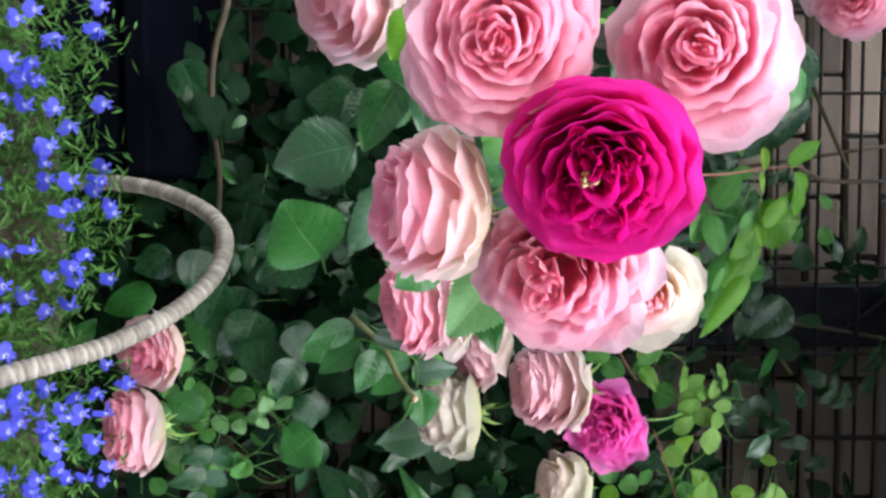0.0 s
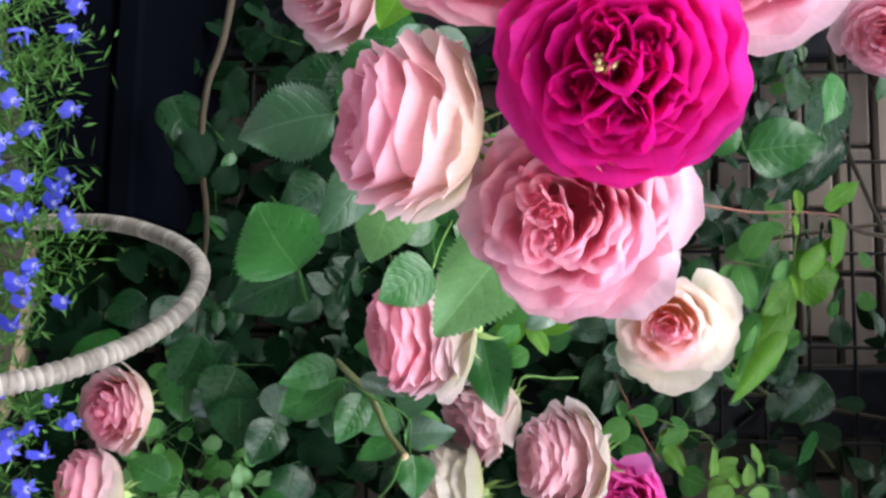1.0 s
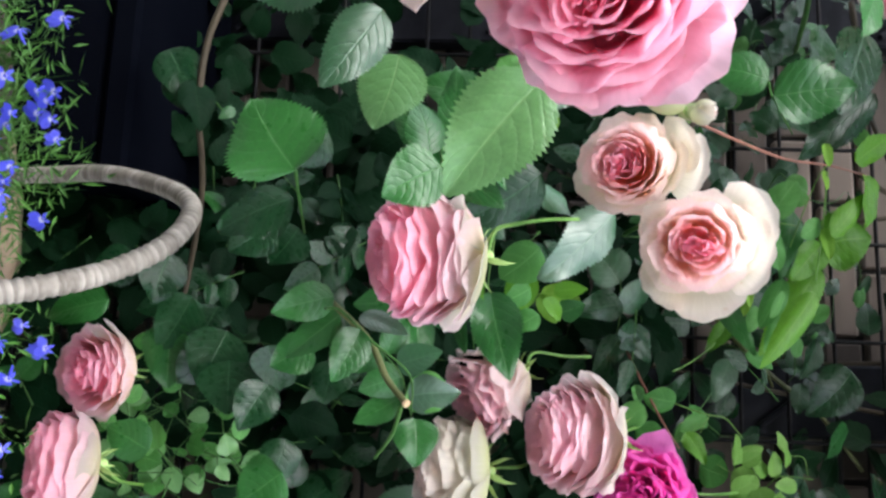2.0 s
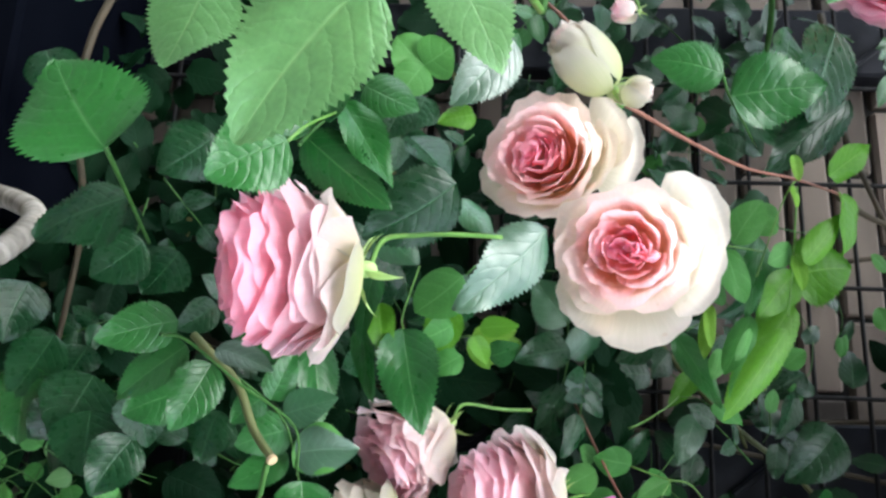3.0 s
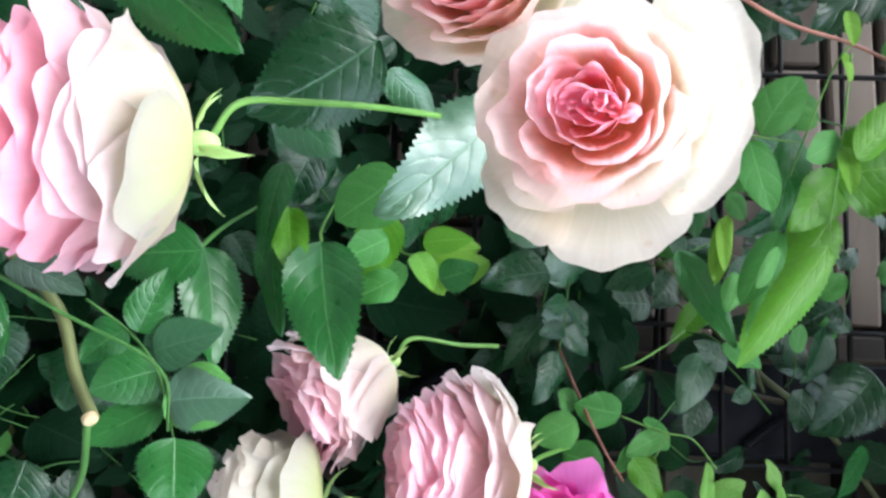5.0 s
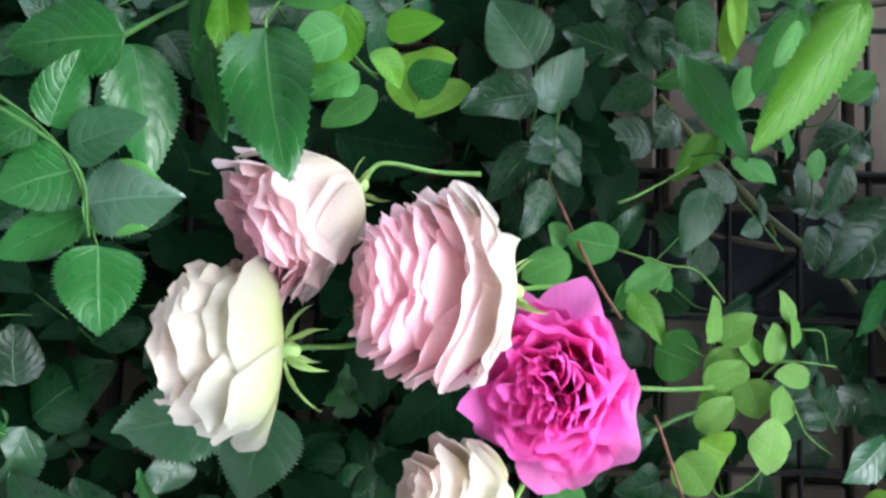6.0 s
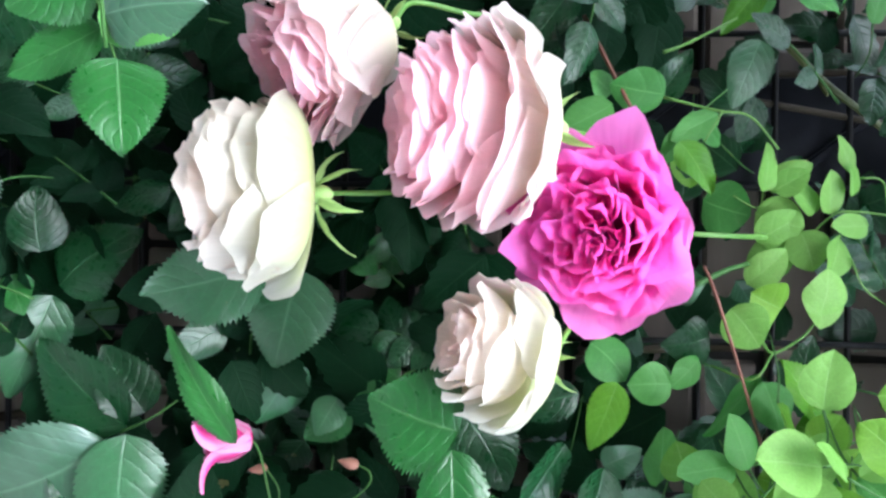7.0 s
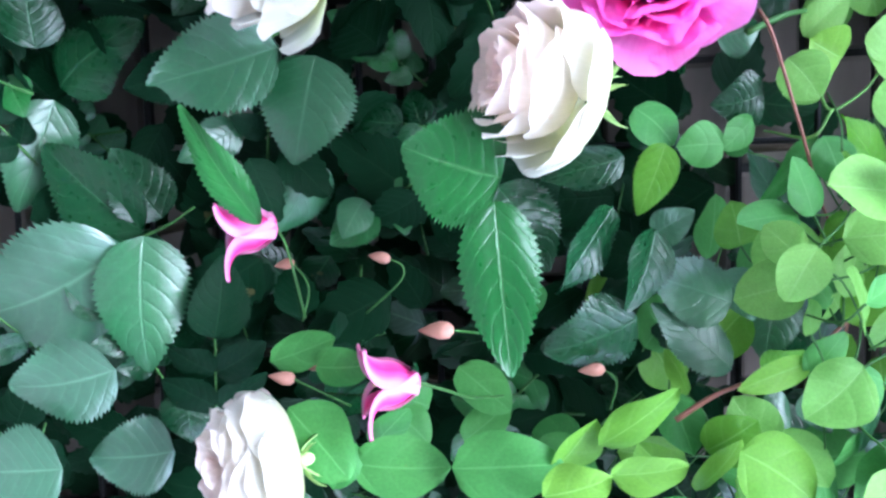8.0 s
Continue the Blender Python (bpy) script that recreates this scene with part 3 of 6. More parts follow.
def trellis():
    """Black wire grid with dark upright posts, standing just in front of the wall."""
    root = empty("trellis", (0.1, WALL_Y - 0.07, 0), "black wire grid trellis with dark ribbed uprights before the wall", "trellis")
    y = -0.02
    for x in [-1.02 + 0.14 * k for k in range(18)]:
        piece("wire", tube([(x - 0.1, y, 0), (x - 0.1, y, 2.6)], 0.0031, 0.0031, 6, mat=WIRE), root)
    for k in range(34):
        z = 0.35 + 0.066 * k
        piece("wire", tube([(-1.2, y + 0.006, z), (1.5, y + 0.006, z)], 0.0031, 0.0031, 6, mat=WIRE), root)
    for x0 in (-0.46, 0.13, 0.72):
        bm = bmesh.new()
        box(bm, x0 - 0.1, x0 + 0.005, 0.008, 0.045, 0, 2.6, 0.004)
        post = part("post", bm, BLACK, root, smooth=False)
        for k in range(13):
            bm = bmesh.new()
            z = 0.15 + 0.2 * k
            box(bm, -0.004, 0.004, -0.006, 0.007, -0.065, 0.065, 0.002)
            bmesh.ops.rotate(bm, cent=(0, 0, 0), matrix=Matrix.Rotation(radians(-38), 3, "Y"), verts=bm.verts)
            bmesh.ops.translate(bm, vec=(x0 - 0.048, 0.004, z), verts=bm.verts)
            part("rib", bm, BLACK, post, smooth=False)
    return root


trellis()


# ---- plants: roots that carry stems and leaves ----
climber = empty("climbing_rose", (0.15, 1.33, 0.0), "climbing rose with glossy dark green leaves trained on the trellis", "climbing rose")
clematis = empty("clematis", (0.5, 1.3, 0.0), "clematis vine with soft light green leaves threading the rose", "climbing plant")
bpy.context.view_layer.update()


def cut_end(plant, at, way, r):
    """The pale sawn end of a pruned cane."""
    bm = bmesh.new()
    bmesh.ops.create_cone(bm, cap_ends=True, segments=12, radius1=r, radius2=r * 0.9, depth=r * 0.8)
    bmesh.ops.bevel(bm, geom=list(bm.edges), offset=r * 0.12, segments=1, affect="EDGES")
    ob = part("cut_end", bm, CUT, plant, "pale cut wood")
    q = Vector(way).to_track_quat("Z", "Y").to_matrix().to_4x4()
    ob.matrix_local = Matrix.Translation(Vector(at) - plant.location) @ q


def canes():
    """Main canes from the soil up behind the leaves."""
    rng = random.Random(21)
    for x0, lean in ((-0.25, 0.25), (-0.05, 0.1), (0.15, -0.12), (0.3, 0.2), (0.55, -0.1), (0.75, 0.15)):
        pts = [(x0 - 0.15 + lean * z + rng.uniform(-0.03, 0.03), rng.uniform(0.0, 0.03), z) for z in (0.0, 0.4, 0.8, 1.2, 1.6, 2.0)]
        piece("cane", tube(pts, 0.006, 0.003, 8, 5, 0.15, mat=CANE), climber)

    # long arching shoots that carry the blooms in front
    for pts, r in (([(0.0, 0.62, 1.40), (-0.08, 0.615, 1.42), (-0.14, 0.64, 1.455), (-0.2, 0.8, 1.56), (-0.26, 1.02, 1.66), (-0.3, 1.28, 1.74)], 0.0024),
                   ([(0.05, 0.9, 1.49), (0.02, 0.95, 1.475), (-0.01, 1.08, 1.49), (-0.02, 1.28, 1.47)], 0.002)):
        inv = climber.location
        piece("shoot", tube([Vector(q) - inv for q in pts], r, r * 1.4, 8, 6, 0.12, mat=STALK), climber)


canes()


def hedge(n, xs, ys, zs, kinds, sizes, seed, hang=-0.5):
    """Compound leaves scattered through a stretch of the hedge."""
    rng = random.Random(seed)
    for _ in range(n):
        at = (rng.uniform(*xs), rng.uniform(*ys), rng.uniform(*zs))
        way = (rng.uniform(-1, 1), rng.uniform(-0.5, 0.1), rng.uniform(-1, 0.5) + hang * 0.6)
        spray(climber, rng.choice(kinds), at, way, rng.uniform(*sizes), rng, rng.choice((1, 2, 2, 3)))


def deep_leaves(name, n, xs, ys, zs, kind, sizes, seed, label):
    """The uncounted leaves deep in the hedge, as one mass."""
    rng = random.Random(seed)
    forms = []
    for me in ROUGH_BLADES[kind]:
        co = np.empty(len(me.vertices) * 3)
        me.vertices.foreach_get("co", co)
        uv = np.empty(len(me.loops) * 2)
        me.uv_layers["uv"].data.foreach_get("uv", uv)
        idx = np.empty(len(me.loops), dtype=np.int32)
        me.loops.foreach_get("vertex_index", idx)
        vuv = np.zeros((len(me.vertices), 2))
        vuv[idx] = uv.reshape(-1, 2)
        forms.append((co.reshape(-1, 3), vuv, idx.reshape(-1, 4)))
    verts, uvs, faces, k = [], [], [], 0
    for _ in range(n):
        co, uv, fc = rng.choice(forms)
        s = rng.uniform(*sizes)
        m = basis((rng.uniform(*xs), rng.uniform(*ys), rng.uniform(*zs)), (rng.uniform(-1, 1), rng.uniform(-.5, .3), rng.uniform(-1.2, .5)),
                  (rng.uniform(-.6, .6), -1, rng.uniform(-.2, 1)), s * rng.uniform(.6, .8), s, s)
        a = np.array(m)
        verts.append(co @ a[:3, :3].T + a[:3, 3])
        uvs.append(uv)
        faces.append(fc + k)
        k += len(co)
    me = mesh_from(name, np.concatenate(verts), [tuple(map(int, f)) for f in np.concatenate(faces)], [GREEN[kind]], np.concatenate(uvs))
    return tagged(new(name, me), label, "foliage", kind="stuff")


# sprays of the "mature" kind carry the hedge's inner shade in their colour
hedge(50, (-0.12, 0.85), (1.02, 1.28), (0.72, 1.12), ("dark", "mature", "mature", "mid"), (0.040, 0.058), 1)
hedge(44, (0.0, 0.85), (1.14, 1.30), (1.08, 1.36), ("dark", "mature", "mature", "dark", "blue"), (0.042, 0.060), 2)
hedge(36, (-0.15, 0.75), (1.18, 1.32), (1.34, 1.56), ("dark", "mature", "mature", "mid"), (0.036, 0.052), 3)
hedge(9, (-0.4, 0.0), (1.2, 1.33), (1.6, 1.9), ("mid", "dark"), (0.03, 0.042), 14)
hedge(30, (-0.40, 0.10), (1.14, 1.32), (1.42, 1.78), ("mid", "dark", "dark", "mature"), (0.032, 0.046), 15)
hedge(20, (-0.02, 0.85), (1.20, 1.33), (1.5, 1.95), ("dark", "mature", "dark", "mature"), (0.030, 0.045), 4)
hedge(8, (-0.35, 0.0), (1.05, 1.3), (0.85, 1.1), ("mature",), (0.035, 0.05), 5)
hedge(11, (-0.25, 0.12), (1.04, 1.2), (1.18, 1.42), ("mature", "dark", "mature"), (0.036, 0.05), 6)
deep_leaves("deep_foliage", 1300, (-0.2, 1.0), (1.16, 1.38), (0.55, 1.56), "mature", (0.045, 0.07), 7, "rose leaves deep inside the hedge, shade put into their colour")
# shade-coloured filler added to darken the gap behind the basket
deep_leaves("low_foliage", 420, (-0.65, 0.02), (1.2, 1.38), (0.5, 1.35), "mature", (0.04, 0.065), 12, "leaves behind the basket, darkened in colour for the shade there")
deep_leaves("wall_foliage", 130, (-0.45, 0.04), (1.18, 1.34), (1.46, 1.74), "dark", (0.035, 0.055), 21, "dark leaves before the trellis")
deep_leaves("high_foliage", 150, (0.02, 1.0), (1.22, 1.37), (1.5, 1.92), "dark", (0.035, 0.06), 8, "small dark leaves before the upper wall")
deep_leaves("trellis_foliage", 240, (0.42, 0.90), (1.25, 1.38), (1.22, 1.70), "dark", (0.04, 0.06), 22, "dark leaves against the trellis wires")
# two unseen leaf masses added overhead to cut the light from above
deep_leaves("crown_foliage", 2300, (0.05, 1.4), (0.95, 1.40), (2.05, 2.5), "dark", (0.05, 0.08), 9, "leaves added overhead, out of view, to shade the wall and hedge")
deep_leaves("overhang_foliage", 1300, (-0.9, 0.2), (0.66, 0.96), (2.06, 2.4), "dark", (0.05, 0.08), 13, "leaves added overhead, out of view, to shade the space behind the basket")


def vine_tangle(n, xs, ys, zs, kinds, sizes, seed):
    """Loose clematis leaves on thin stalks."""
    rng = random.Random(seed)
    for _ in range(n):
        p = Vector((rng.uniform(*xs), rng.uniform(*ys), rng.uniform(*zs)))
        s = rng.uniform(*sizes)
        d = Vector((rng.uniform(-1, 1), rng.uniform(-.4, .2), rng.uniform(-1, .6))).normalized()
        blade(clematis, rng.choice(kinds), p, p + d * s, s * rng.uniform(.6, .85), rng.uniform(-45, 45), rng.randrange(7))
        petiole(clematis, [p, p - d * 0.02 + Vector((0, 0.01, 0.01)), p - d * 0.04 + Vector((rng.uniform(-.03, .03), 0.04, 0.02))], 0.0008, STALK)


vine_tangle(46, (0.44, 0.78), (1.10, 1.22), (1.44, 1.78), ("lime", "lime", "vine", "vine"), (0.028, 0.05), 51)
vine_tangle(12, (0.15, 0.50), (1.14, 1.26), (1.50, 1.78), ("vine", "vine", "lime"), (0.022, 0.036), 52)
vine_tangle(16, (-0.35, 0.10), (1.2, 1.3), (1.48, 1.82), ("vine", "vine"), (0.022, 0.036), 56)
vine_tangle(9, (-0.10, 0.20), (1.05, 1.2), (1.56, 1.80), ("vine", "vine"), (0.022, 0.036), 53)
vine_tangle(26, (0.12, 0.40), (1.06, 1.2), (0.86, 1.02), ("vine", "vine"), (0.022, 0.034), 54)
vine_tangle(44, (0.20, 0.36), (1.02, 1.12), (0.90, 1.06), ("vine", "vine", "pale"), (0.018, 0.032), 57)


def planter():
    """A tall dark tapered planter behind the basket."""
    bm = bmesh.new()
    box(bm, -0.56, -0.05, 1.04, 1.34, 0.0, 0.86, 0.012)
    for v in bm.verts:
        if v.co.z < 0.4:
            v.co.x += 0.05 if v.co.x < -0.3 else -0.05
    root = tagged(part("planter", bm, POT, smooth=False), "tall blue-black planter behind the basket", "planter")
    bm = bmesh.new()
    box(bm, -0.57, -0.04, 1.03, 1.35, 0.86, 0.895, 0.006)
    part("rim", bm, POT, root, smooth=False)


planter()


# ---- clematis flowers, basket, lobelia: kinds ----
def clematis_flower(at, way, size, stem):
    """A bell of four recurved pink tepals with a paler edge."""
    rng = random.Random(round(at[0] * 1e4))
    root = empty("clematis_flower", (0, 0, 0), "pink bell-shaped clematis flower with recurved tepals", "flower", "clematis flowers")
    q = Vector(way).normalized().to_track_quat("Z", "Y").to_matrix().to_4x4()
    root.matrix_world = Matrix.Translation(at) @ q
    bpy.context.view_layer.update()
    for k in range(4):
        verts, uvs, faces = [], [], []
        nu, nv = 6, 12
        tip = rng.uniform(0.75, 1.1)
        for b in range(nv + 1):
            v = b / nv
            half = 0.25 * math.sin(math.pi * (0.22 + 0.76 * v)) ** 0.8
            bend = max(0.0, v - 0.5) / 0.5
            rho = 0.06 + 0.17 * math.sin(min(v * 2.4, 1.0) * 1.57) + 0.44 * tip * bend ** 1.7
            h = v * 0.82 - 0.20 * tip * bend ** 2.4
            for a in range(nu + 1):
                u = -1 + 2 * a / nu
                verts.append(((rho - 0.10 * u * u * (1 - v)) * size, u * half * size, (h + 0.04 * u * u) * size))
                uvs.append((0.5 + 0.5 * u, v))
        n, w = len(verts), nu + 1
        verts += [(x + 0.0008, y, z - 0.0003) for x, y, z in verts]
        for b in range(nv):
            for a in range(nu):
                i = b * w + a
                faces += [(i, i + w, i + w + 1, i + 1), (n + i, n + i + 1, n + i + w + 1, n + i + w)]
        me = mesh_from("tepal", verts, faces, [TEPAL], uvs + uvs)
        piece("tepal", me, root, Matrix.Rotation((k + 0.5) * math.pi / 2 + rng.uniform(-.15, .15), 4, "Z"))
    bm = bmesh.new()
    bmesh.ops.create_cone(bm, cap_ends=True, segments=8, radius1=size * 0.05, radius2=size * 0.02, depth=size * 0.5)
    bmesh.ops.translate(bm, vec=(0, 0, size * 0.3), verts=bm.verts)
    part("style_column", bm, STAMEN, root)
    inv = root.matrix_world.inverted()
    piece("stem", tube([(0, 0, 0.002)] + [inv @ Vector(p) for p in stem], 0.0009, 0.0009, 6, 5, mat=STALK), root)


def clematis_bud(at, way, size, stem):
    """A pointed closed bud on a hooked stalk."""
    root = empty("clematis_bud", (0, 0, 0), "small dusky pink clematis bud on a hooked stalk", "flower bud", "clematis buds")
    q = Vector(way).normalized().to_track_quat("Z", "Y").to_matrix().to_4x4()
    root.matrix_world = Matrix.Translation(at) @ q
    bpy.context.view_layer.update()
    rows = [(0.0, 0.10), (0.15, 0.27), (0.4, 0.30), (0.7, 0.19), (0.9, 0.08), (1.0, 0.015)]
    verts, faces = [], []
    for h, r in rows:
        for k in range(8):
            a = k * math.pi / 4
            rr = r * (1.0 if k % 2 else 0.88)
            verts.append((rr * size * math.cos(a), rr * size * math.sin(a), h * size))
    for b in range(len(rows) - 1):
        for k in range(8):
            i, j = b * 8 + k, b * 8 + (k + 1) % 8
            faces.append((i, j, j + 8, i + 8))
    piece("bud", mesh_from("bud", verts, faces, [BUD]), root)
    inv = root.matrix_world.inverted()
    piece("stem", tube([(0, 0, 0.001)] + [inv @ Vector(p) for p in stem], 0.0007, 0.0008, 6, 5, mat=STALK), root)


def tepal_material():
    m, nt, bsdf, out = material("clematis_tepal")
    across, along = uv_parts(nt)
    off = math_node(nt, "ABSOLUTE", math_node(nt, "SUBTRACT", across, 0.5))
    col = ramp(nt, math_node(nt, "ADD", off, math_node(nt, "MULTIPLY", noise_tex(nt, 60, 3), 0.12)), [(0.08, (0.60, 0.03, 0.22)), (0.26, (0.68, 0.09, 0.32)), (0.40, (0.64, 0.26, 0.44))])
    nt.links.new(col, bsdf.inputs["Base Color"])
    bsdf.inputs["Roughness"].default_value = 0.5
    bump(nt, bsdf, noise_tex(nt, 120, 2), 0.3, 0.0006)
    thin(nt, bsdf, out, col, 0.35)
    return m


TEPAL = tepal_material()
BUD = plain("clematis_bud", (0.2210, 0.0892, 0.0595), (0.3570, 0.1785, 0.1318), 70, 0.6)


def lobelia_flower_material():
    m, nt, bsdf, out = material("lobelia_petal")
    across, along = uv_parts(nt)
    info = nt.nodes.new("ShaderNodeObjectInfo")
    col = mix(nt, info.outputs["Random"], (0.045, 0.06, 0.66), (0.15, 0.16, 0.88))
    col = mix(nt, math_node(nt, "MULTIPLY", noise_tex(nt, 130, 3), 0.4), col, (0.20, 0.22, 0.88))
    col = mix(nt, math_node(nt, "SUBTRACT", 1.0, math_node(nt, "MULTIPLY", along, 6.0), True), col, (0.80, 0.80, 0.90))
    nt.links.new(col, bsdf.inputs["Base Color"])
    bsdf.inputs["Roughness"].default_value = 0.65
    thin(nt, bsdf, out, col, 0.35)
    return m


LOBELIA = lobelia_flower_material()
LOBELIA_LEAF = plain("lobelia_leaf", (0.02376, 0.08976, 0.01188), (0.09504, 0.2376, 0.03696), 40, 0.55, relief=0.2)


def lobelia_flower_mesh(rng):
    """Two narrow upper lobes and a fan of three broad lower ones, with a short tube behind."""
    verts, uvs, faces = [], [], []
    for ang, ln, wd in ((-0.78, 1.0, 0.78), (0.0, 1.12, 0.84), (0.78, 1.0, 0.78), (2.6, 0.55, 0.24), (-2.6, 0.55, 0.24)):
        ang += rng.uniform(-.15, .15)
        droop = rng.uniform(0.05, 0.4)
        k = len(verts)
        for i in range(5):
            v = i / 4
            half = 0.5 * wd * math.sin(math.pi * (0.10 + 0.86 * v)) ** 0.8
            for j in (-1, 0, 1):
                x, y, z = j * half, 0.08 + v * ln * 0.9, -droop * v * v + 0.08 * abs(j) * v
                verts.append((x * math.cos(ang) + y * math.sin(ang), -(y * math.cos(ang) - x * math.sin(ang)), z))
                uvs.append((0.5 + 0.5 * j, v))
        for i in range(4):
            for j in range(2):
                a = k + i * 3 + j
                faces.append((a, a + 1, a + 4, a + 3))
    k = len(verts)
    for h, r in ((0.0, 0.11), (-0.5, 0.10), (-0.9, 0.05)):
        for j in range(6):
            verts.append((r * math.cos(j * 1.047), r * math.sin(j * 1.047), h))
            uvs.append((0.5, 0.6))
    for i in range(2):
        for j in range(6):
            a, b = k + i * 6 + j, k + i * 6 + (j + 1) % 6
            faces.append((a, b, b + 6, a + 6))
    return mesh_from("lobelia_flower", verts, faces, [LOBELIA], uvs)


def mound_top(x):
    """How high the lobelia reaches along its row."""
    return 0.965 + 0.015 * math.sin(9 * x + 1.0) - 0.05 * max(0.0, 1 - abs(x - 0.10) / 0.06)


def lobelia():
    rng = random.Random(31)
    root = empty("lobelia", (0.03, 0.74, 0.83), "trailing lobelia full of small violet-blue flowers in the basket", "bedding plant")
    o = Vector(root.location)
    forms = [lobelia_flower_mesh(rng) for _ in range(6)]
    tips = []
    for _ in range(820):
        x = rng.uniform(-0.34, 0.36)
        d = rng.random() ** (1.5 if x < 0.14 else 1.0)
        z = mound_top(x) - 0.20 * d + rng.uniform(-0.02, 0.012)
        y = 0.80 - 0.17 * d ** 0.5 + rng.uniform(-0.025, 0.025)
        tips.append(Vector((x, y, z)))
    verts, faces = [], []

    def strand(p, q, w):
        """A narrow leaf or thin stalk as a folded sliver."""
        side = (q - p).cross(Vector((rng.uniform(-1, 1), -1, rng.uniform(-1, 1)))).normalized() * w
        k = len(verts)
        mid = p.lerp(q, 0.45) + side.cross(q - p).normalized() * w * 0.6
        verts.extend([p, mid - side, mid + side, q, p.lerp(q, 0.45)])
        faces.extend([(k, k + 1, k + 4), (k, k + 4, k + 2), (k + 1, k + 3, k + 4), (k + 4, k + 3, k + 2)])
    for tip in tips:
        root_at = Vector((tip.x * 0.8, 0.80, 0.80 + rng.uniform(0, 0.05)))
        for k in range(13):
            f = rng.uniform(0.45, 1.0)
            p = root_at.lerp(tip, f) + Vector((rng.uniform(-1, 1), rng.uniform(-1, 1), rng.uniform(-1, 1))) * 0.01
            way = Vector((rng.uniform(-1, 1), rng.uniform(-1, 0.3), rng.uniform(-0.4, 1))).normalized()
            strand(p - o, p + way * rng.uniform(0.010, 0.022) - o, rng.uniform(0.0008, 0.0018))
        strand(root_at - o, tip - o, 0.0007)
    piece("leaves", mesh_from("leaves", verts, faces, [LOBELIA_LEAF], smooth=False), root, label="fine narrow green leaves")
    for tip in tips[:300] + [q for q in tips[300:] if q.x > 0.16][:130]:
        s = rng.uniform(0.0085, 0.0145)
        face = Vector((rng.uniform(-1.6, 1.6), -1, rng.uniform(-1.2, 1.4)))
        tip = tip + Vector((0, -0.022 - 0.02 * rng.random(), 0.004))
        m = basis(tip - o, Vector((rng.uniform(-.5, .5), 0.1, 1)), face, s, s, s)
        piece("lobelia_flower", rng.choice(forms), root, m)


def wicker_basket(points):
    """A round basket, hidden under its plants, and its arched handle bound with cane."""
    a, b = Vector(points[2]), Vector(points[-3])
    mid = (a + b) / 2
    root = empty("wicker_basket", (mid.x, mid.y, 0.55), "pale wicker basket with an arched cane-bound handle", "basket")
    o = Vector(root.location)
    path = smooth_path([Vector(p) - o for p in points], 14)
    handle = piece("handle", tube([Vector(p) - o for p in points], 0.0086, 0.0086, 12, 8, 0.05, name="handle", mat=WICKER), root)
    verts, faces = [], []
    for i in range(14):
        t = 2 * math.pi * i / 14
        for dr, dz in ((0.0, -0.0022), (0.0006, -0.0012), (0.0006, 0.0012), (0.0, 0.0022)):
            verts.append(((0.0087 + dr) * math.cos(t), (0.0087 + dr) * math.sin(t), dz + 0.0012 * math.sin(t)))
    for i in range(14):
        for k in range(3):
            j = (i + 1) % 14
            faces.append((i * 4 + k, j * 4 + k, j * 4 + k + 1, i * 4 + k + 1))
    ring = mesh_from("binding", verts, faces, [WICKER])
    rng = random.Random(41)
    gone, last = 0.0, path[0]
    for i in range(1, len(path)):
        step = path[i] - last
        gone += step.length
        last = path[i]
        if gone > 0.0044:
            gone = 0.0
            q = step.to_track_quat("Z", "Y").to_matrix().to_4x4()
            m = Matrix.Translation(path[i]) @ q @ pose(0, 0, 0, rng.uniform(-5, 5), rng.uniform(-5, 5), rng.uniform(0, 360)) @ Matrix.Scale(rng.uniform(0.985, 1.03), 4)
            piece("binding", ring, handle, m)
    bm = bmesh.new()
    bmesh.ops.create_icosphere(bm, subdivisions=3, radius=1.0)
    for v in bm.verts:
        c = v.co
        v.co = Vector((c.x * 0.30 - 0.02, c.y * 0.10 - 0.02, c.z * 0.07 + 0.25)) + c * 0.012 * noise.noise(c * 5)
    part("potting_soil", bm, SOIL, root, "dark mound of potting soil")
    verts, faces = [], []
    n = 40
    rows = [(0.0, 0.15), (0.0, 0.16), (0.06, 0.19), (0.12, 0.21), (0.18, 0.22), (0.22, 0.225), (0.22, 0.205), (0.10, 0.17)]
    for h, r in rows:
        for k in range(n):
            t = 2 * math.pi * k / n
            rr = r * (1 + 0.012 * (-1) ** k)
            verts.append((rr * math.cos(t), rr * math.sin(t), h))
    for i in range(len(rows) - 1):
        for k in range(n):
            p, q = i * n + k, i * n + (k + 1) % n
            faces.append((p, q, q + n, p + n))
    faces.append(tuple(range(n))[::-1])
    piece("body", mesh_from("body", verts, faces, [WICKER_DARK]), root, label="dark woven body")
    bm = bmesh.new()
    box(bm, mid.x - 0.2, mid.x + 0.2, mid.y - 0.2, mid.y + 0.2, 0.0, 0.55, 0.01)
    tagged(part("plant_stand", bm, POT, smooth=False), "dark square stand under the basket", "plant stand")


vine_tangle(36, (0.57, 0.67), (1.05, 1.14), (1.40, 1.74), ("lime", "vine", "fresh"), (0.024, 0.058), 55)
vine_tangle(26, (0.42, 0.60), (1.06, 1.16), (1.60, 1.76), ("lime", "fresh", "vine"), (0.022, 0.045), 58)
vine_tangle(24, (0.38, 0.48), (1.03, 1.12), (1.60, 1.69), ("fresh", "lime", "fresh"), (0.022, 0.042), 59)
vine_tangle(24, (0.41, 0.52), (1.0, 1.1), (1.56, 1.65), ("fresh", "vine", "fresh"), (0.022, 0.042), 60)


